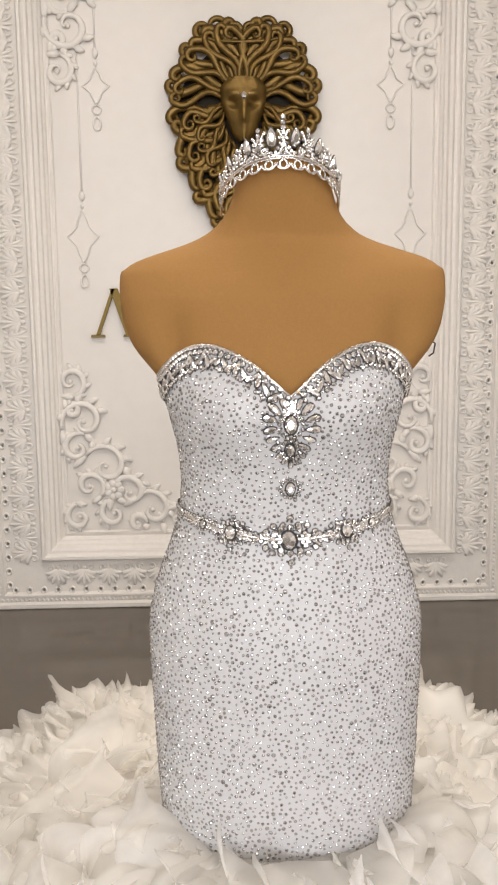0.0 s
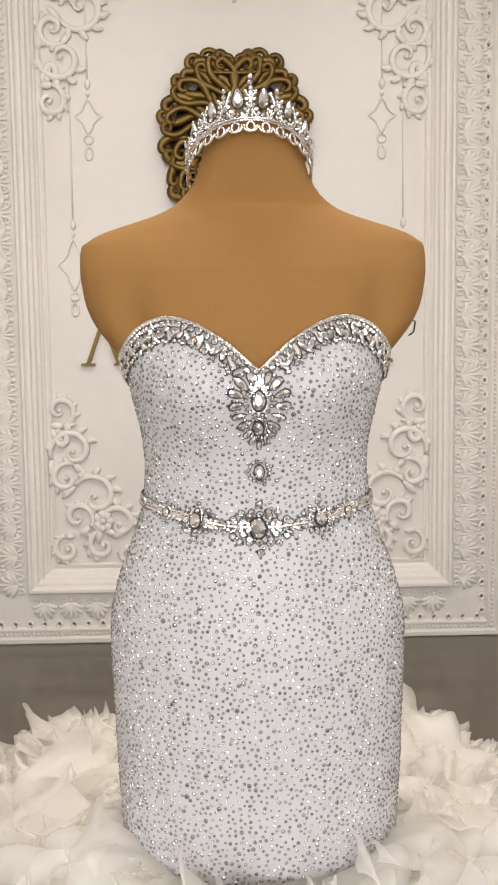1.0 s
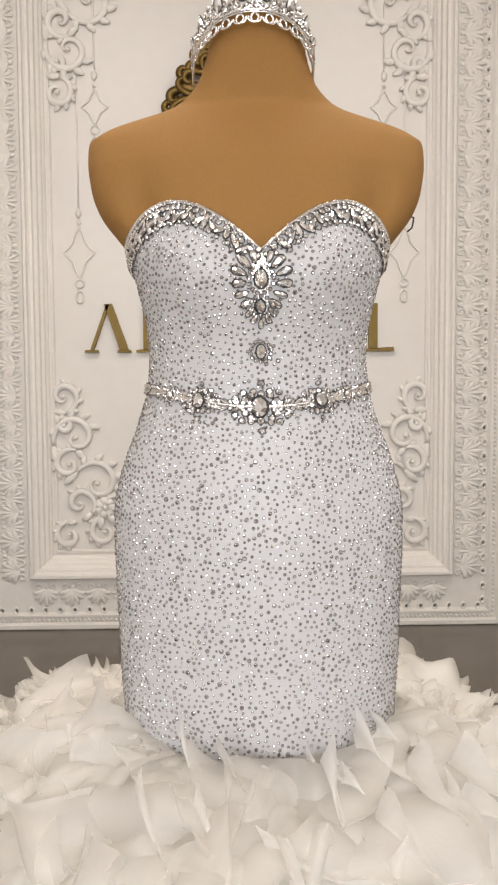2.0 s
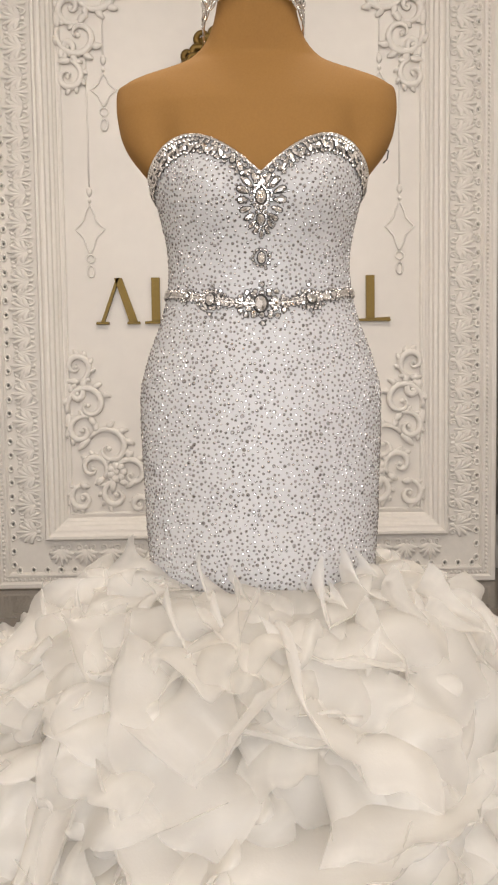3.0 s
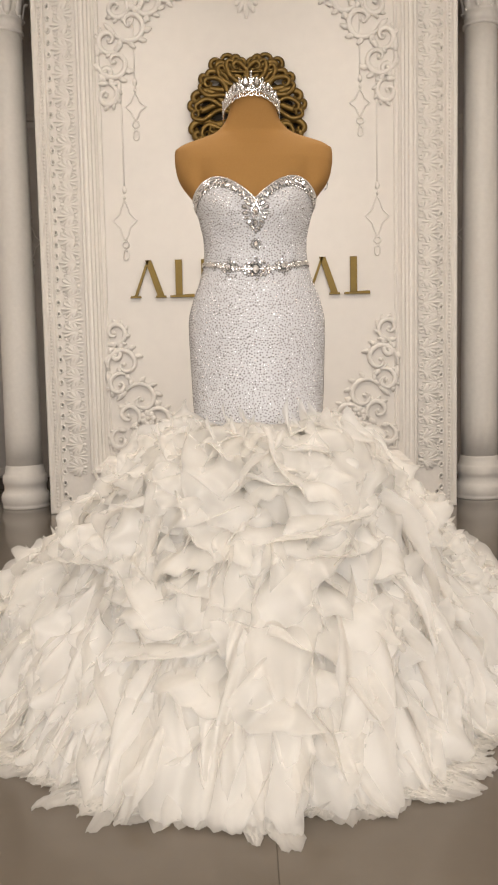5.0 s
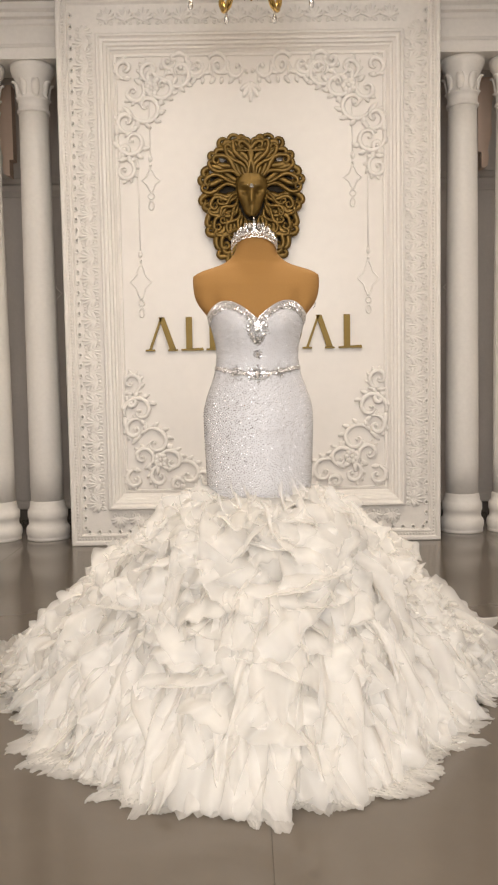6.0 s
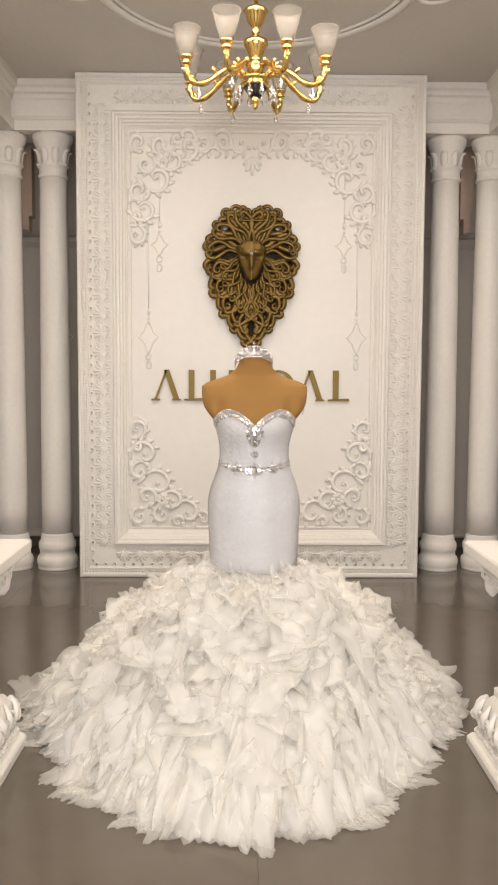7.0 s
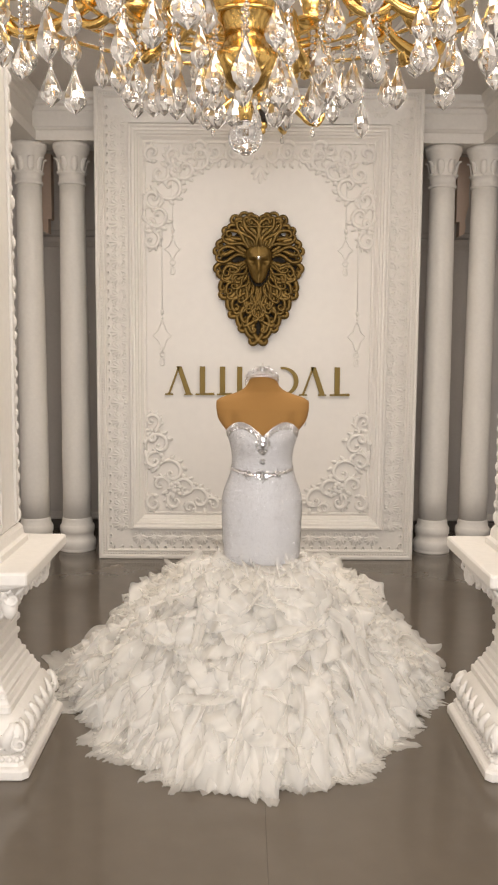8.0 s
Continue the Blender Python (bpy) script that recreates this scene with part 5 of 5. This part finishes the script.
def brass_chandelier(x, y, z):
    ch = empty("cup_chandelier", x, y, z, "polished gold chandelier with upturned frosted glass cups, unlit", "chandelier")
    stem = [(0.002, 0.0), (0.010, 0.006), (0.016, 0.02), (0.012, 0.03), (0.020, 0.036), (0.026, 0.055), (0.018, 0.065), (0.024, 0.072)]
    part("finial", Geo().add(*lathe(stem, 16, x, y, z)), GOLD, ch)
    g = Geo()
    for k in range(16):
        a = k * math.pi / 8
        s = np.linspace(0, 1, 5)
        g.add(*tube(np.stack([x + (0.026 + 0.036 * s) * math.cos(a), y + (0.026 + 0.036 * s) * math.sin(a), z + 0.072 + 0.05 * s], 1), 0.0065, 5))
    g.add(*lathe([(0.024, 0.07), (0.04, 0.09), (0.058, 0.122)], 20, x, y, z))
    part("cut_glass_bowl", g, DARKGLASS, ch, "dark fluted glass bowl")
    col = [(0.062, 0.122), (0.074, 0.126), (0.076, 0.134), (0.066, 0.14), (0.070, 0.155), (0.080, 0.16), (0.080, 0.17), (0.06, 0.178), (0.040, 0.185), (0.036, 0.24), (0.040, 0.25), (0.030, 0.255), (0.034, 0.28),
           (0.062, 0.33), (0.070, 0.355), (0.066, 0.37), (0.04, 0.385), (0.016, 0.40), (0.024, 0.415), (0.018, 0.43), (0.030, 0.445), (0.048, 0.47), (0.058, 0.51), (0.070, 0.525), (0.058, 0.54), (0.03, 0.55), (0.012, 0.56),
           (0.010, 0.60), (0.010, CEIL - z - 0.04), (0.055, CEIL - z - 0.03), (0.065, CEIL - z - 0.001)]
    part("stem", Geo().add(*lathe(col, 24, x, y, z)), GOLD, ch)
    for k in range(8):
        a = k * math.pi / 4 + math.pi / 8
        c, s = math.cos(a), math.sin(a)
        pr = np.array([(0.055, 0.165), (0.09, 0.20), (0.13, 0.215), (0.18, 0.195), (0.24, 0.140), (0.30, 0.098), (0.35, 0.090), (0.385, 0.112), (0.40, 0.150), (0.40, 0.188)])
        tq = np.linspace(0, 9, 30)
        rr, zz = np.interp(tq, range(10), pr[:, 0]), np.interp(tq, range(10), pr[:, 1])
        for _ in range(3):
            rr[1:-1], zz[1:-1] = (rr[:-2] + rr[1:-1] * 2 + rr[2:]) / 4, (zz[:-2] + zz[1:-1] * 2 + zz[2:]) / 4
        wig = 0.013 + 0.005 * np.abs(np.sin(tq * 2.2))
        arm = part("arm", Geo().add(*tube(np.stack([x + rr * c, y + rr * s, z + zz], 1), wig, 8, up=(0, 0, 1))), GOLD, ch)
        for w0 in (4, 12, 19, 24):
            p0 = np.array([x + rr[w0] * c, y + rr[w0] * s, z + zz[w0]])
            leaf = Geo().add(*tube([p0 + np.array([0, 0, 0.008]), p0 + np.array([c * 0.03, s * 0.03, 0.035]), p0 + np.array([c * 0.01, s * 0.01, 0.045])], [0.012, 0.010, 0.003], 6))
            part("arm_leaf", leaf, GOLD, arm)
        hx, hy = x + 0.40 * c, y + 0.40 * s
        part("cup_holder", Geo().add(*lathe([(0.016, 0.24), (0.028, 0.245), (0.030, 0.252), (0.020, 0.258), (0.024, 0.268), (0.034, 0.276), (0.036, 0.286), (0.028, 0.29)], 16, hx, hy, z - 0.058)), GOLD, arm)
        cup = [(0.022, 0.288), (0.036, 0.296), (0.046, 0.33), (0.058, 0.375), (0.068, 0.42), (0.074, 0.448), (0.079, 0.452), (0.076, 0.455), (0.070, 0.448), (0.064, 0.42), (0.054, 0.375), (0.042, 0.33), (0.031, 0.30), (0.018, 0.293)]
        v, f = lathe([(r, 0.288 + (h - 0.288) * 0.88) for r, h in cup], 28, hx, hy, z - 0.058)
        part("glass_cup", Geo().add(v, f), FROST, arm, "frosted ribbed glass cup")
        part("crystal_drop", DROP_ME, None, arm, m=pose(x + 0.33 * c, y + 0.33 * s, z + 0.080) @ Matrix.Diagonal((0.6, 0.6, 0.8, 1)))
    for k in range(10):
        a = k * math.pi / 5
        part("crystal_drop", DROP_ME, None, ch, m=pose(x + 0.105 * math.cos(a), y + 0.105 * math.sin(a), z + 0.12) @ Matrix.Diagonal((0.6, 0.6, 0.9, 1)))
    return ch


def drop_mesh():
    prof = [(0.0025, 0.0), (0.005, -0.008), (0.012, -0.025), (0.020, -0.043), (0.024, -0.056), (0.020, -0.068), (0.011, -0.077), (0.001, -0.084)]
    v, f = lathe(prof, 9)
    a = np.arctan2(v[:, 1], v[:, 0]) + 0.12 * np.cos(np.round(v[:, 2] * 120))
    r = np.hypot(v[:, 0], v[:, 1])
    v = np.stack([r * np.cos(a), r * np.sin(a) * 0.72, v[:, 2]], 1)
    return Geo().add(v, f).mesh("crystal_drop", CRYSTAL, False)


DROP_ME = drop_mesh()
brass_chandelier(0.100, 2.80, 2.960)

# ---- large crystal chandelier ----


def bead_chain(n):
    g = Geo()
    for k in range(n):
        g.add(*lathe([(0.001, -0.0058), (0.0045, -0.0035), (0.0058, 0), (0.0045, 0.0035), (0.001, 0.0058)], 7, 0, 0, 0.006 + 0.0128 * k))
    return g.mesh("bead_chain", CRYSTAL, False)


CHAINS = {n: bead_chain(n) for n in (3, 5, 7, 9)}


def crystal_chandelier(x, y, z):
    ch = empty("crystal_chandelier", x, y, z, "large gold chandelier hung with clear crystal drops and bead chains", "chandelier")
    q = np.random.default_rng(5)
    part("crystal_ball", Geo().add(*ball(x, y, z + 0.027, 0.030, n=12, k=9)), CRYSTAL, ch, "faceted crystal ball", False)
    bowl = [(0.003, 0.052), (0.010, 0.056), (0.014, 0.075), (0.009, 0.09), (0.020, 0.10), (0.045, 0.118), (0.060, 0.14), (0.064, 0.155), (0.050, 0.165), (0.036, 0.185), (0.040, 0.21), (0.06, 0.235), (0.068, 0.26),
            (0.05, 0.29), (0.025, 0.31), (0.022, 0.40), (0.05, 0.44), (0.06, 0.49), (0.03, 0.55), (0.015, 0.60), (0.012, CEIL - z - 0.05), (0.07, CEIL - z - 0.03), (0.08, CEIL - z - 0.001)]
    part("stem", Geo().add(*lathe(bowl, 24, x, y, z)), GOLD, ch)
    for k in range(12):
        a = k * math.pi / 6 + 0.13
        c, s = math.cos(a), math.sin(a)
        reach = 0.50 if k % 2 else 0.36
        hgt = 0.115 if k % 2 else 0.105
        pr = np.array([(0.05, 0.225), (0.10, 0.26), (0.16, 0.255), (reach * 0.55, 0.20), (reach * 0.75, 0.145), (reach * 0.92, 0.135), (reach * 1.02, 0.17), (reach, 0.225)])
        tq = np.linspace(0, 7, 26)
        rr, zz = np.interp(tq, range(8), pr[:, 0]), np.interp(tq, range(8), pr[:, 1]) + hgt
        for _ in range(3):
            rr[1:-1], zz[1:-1] = (rr[:-2] + rr[1:-1] * 2 + rr[2:]) / 4, (zz[:-2] + zz[1:-1] * 2 + zz[2:]) / 4
        arm = part("arm", Geo().add(*tube(np.stack([x + rr * c, y + rr * s, z + zz], 1), 0.010 + 0.004 * np.abs(np.sin(tq * 2.4)), 8, up=(0, 0, 1))), GOLD, ch)
        curl = Geo()
        sp = spiral(0, 0, 0.055, 0.012, 200, 560, 22)
        curl.add(*tube(np.stack([x + (reach * 0.62 + sp[:, 0]) * c, y + (reach * 0.62 + sp[:, 0]) * s, z + 0.185 + hgt + sp[:, 2]], 1), np.linspace(0.010, 0.005, 22), 6))
        part("arm_scroll", curl, GOLD, arm)
        for w0 in (10, 15, 20):
            p0 = np.array([x + rr[w0] * c, y + rr[w0] * s, z + zz[w0]])
            curl = Geo().add(*tube([p0, p0 + np.array([c * 0.02 - s * 0.02, s * 0.02 + c * 0.02, -0.02]), p0 + np.array([c * 0.045, s * 0.045, -0.012])], [0.012, 0.012, 0.003], 6))
            part("arm_leaf", curl, GOLD, arm)
        hx, hy, hz = x + reach * c, y + reach * s, z + 0.225 + hgt
        part("candle_cup", Geo().add(*lathe([(0.010, -0.01), (0.045, 0.0), (0.052, 0.008), (0.048, 0.011), (0.018, 0.012), (0.022, 0.03), (0.030, 0.06), (0.026, 0.062), (0.012, 0.064)], 18, hx, hy, hz)), GOLD, arm)
        for j in range(3):
            b = a + j * 2 * math.pi / 3
            gx, gy = hx + 0.047 * math.cos(b), hy + 0.047 * math.sin(b)
            n = (3, 5, 5, 7)[int(q.integers(4))]
            ln = 0.0128 * n
            part("bead_chain", CHAINS[n], None, arm, m=Matrix.Translation((gx, gy, hz - ln)))
            sc = q.uniform(0.8, 1.15)
            part("crystal_drop", DROP_ME, None, arm, m=pose(gx, gy, hz - ln, 0, 0, q.uniform(0, 360)) @ Matrix.Diagonal((sc, sc, sc, 1)))
    # rings of drops under the middle
    for ring, n, zz in ((0.075, 8, 0.215), (0.14, 12, 0.235), (0.22, 14, 0.255), (0.30, 14, 0.275), (0.41, 17, 0.300), (0.53, 18, 0.315)):
        hoop = part("hoop", Geo().add(*tube([(x + ring * math.cos(a), y + ring * math.sin(a), z + zz) for a in np.linspace(0, 2 * math.pi, 41)], 0.0045, 6, up=(0, 0, 1))), GOLD, ch)
        for k in range(n):
            a = k * 2 * math.pi / n + q.uniform(-0.06, 0.06)
            m = (5, 5, 7)[int(q.integers(3))]
            ln = 0.0128 * m
            gx, gy = x + ring * math.cos(a), y + ring * math.sin(a)
            part("bead_chain", CHAINS[m], None, hoop, m=Matrix.Translation((gx, gy, z + zz - ln)))
            sc = q.uniform(0.75, 1.1)
            part("crystal_drop", DROP_ME, None, hoop, m=pose(gx, gy, z + zz - ln, 0, 0, q.uniform(0, 360)) @ Matrix.Diagonal((sc, sc, sc, 1)))
    return ch


crystal_chandelier(0.0, -0.905, 2.010)

# ---- floor in long polished strips ----
floor = empty("floor", CX, 0, 0, "polished grey brown floor in wide seamed strips", "floor", kind="structure")
part("bedding", Geo().add(*box(ROOM_X0 - 0.2, REAR - 0.2, -0.12, ROOM_X1 + 0.2, BACK + 0.2, -0.006)), JOINT, floor, smooth=False)
strip = Geo().add(*box(-0.79975, REAR - 0.2, -0.05, 0.79975, BACK + 0.2, 0.0, 0.0008)).mesh("floor_strip", FLOOR, False)
for k in range(-2, 2):
    part("floor_strip", strip, None, floor, m=Matrix.Translation((0.085 + 1.6 * (k + 0.5), 0, 0)))
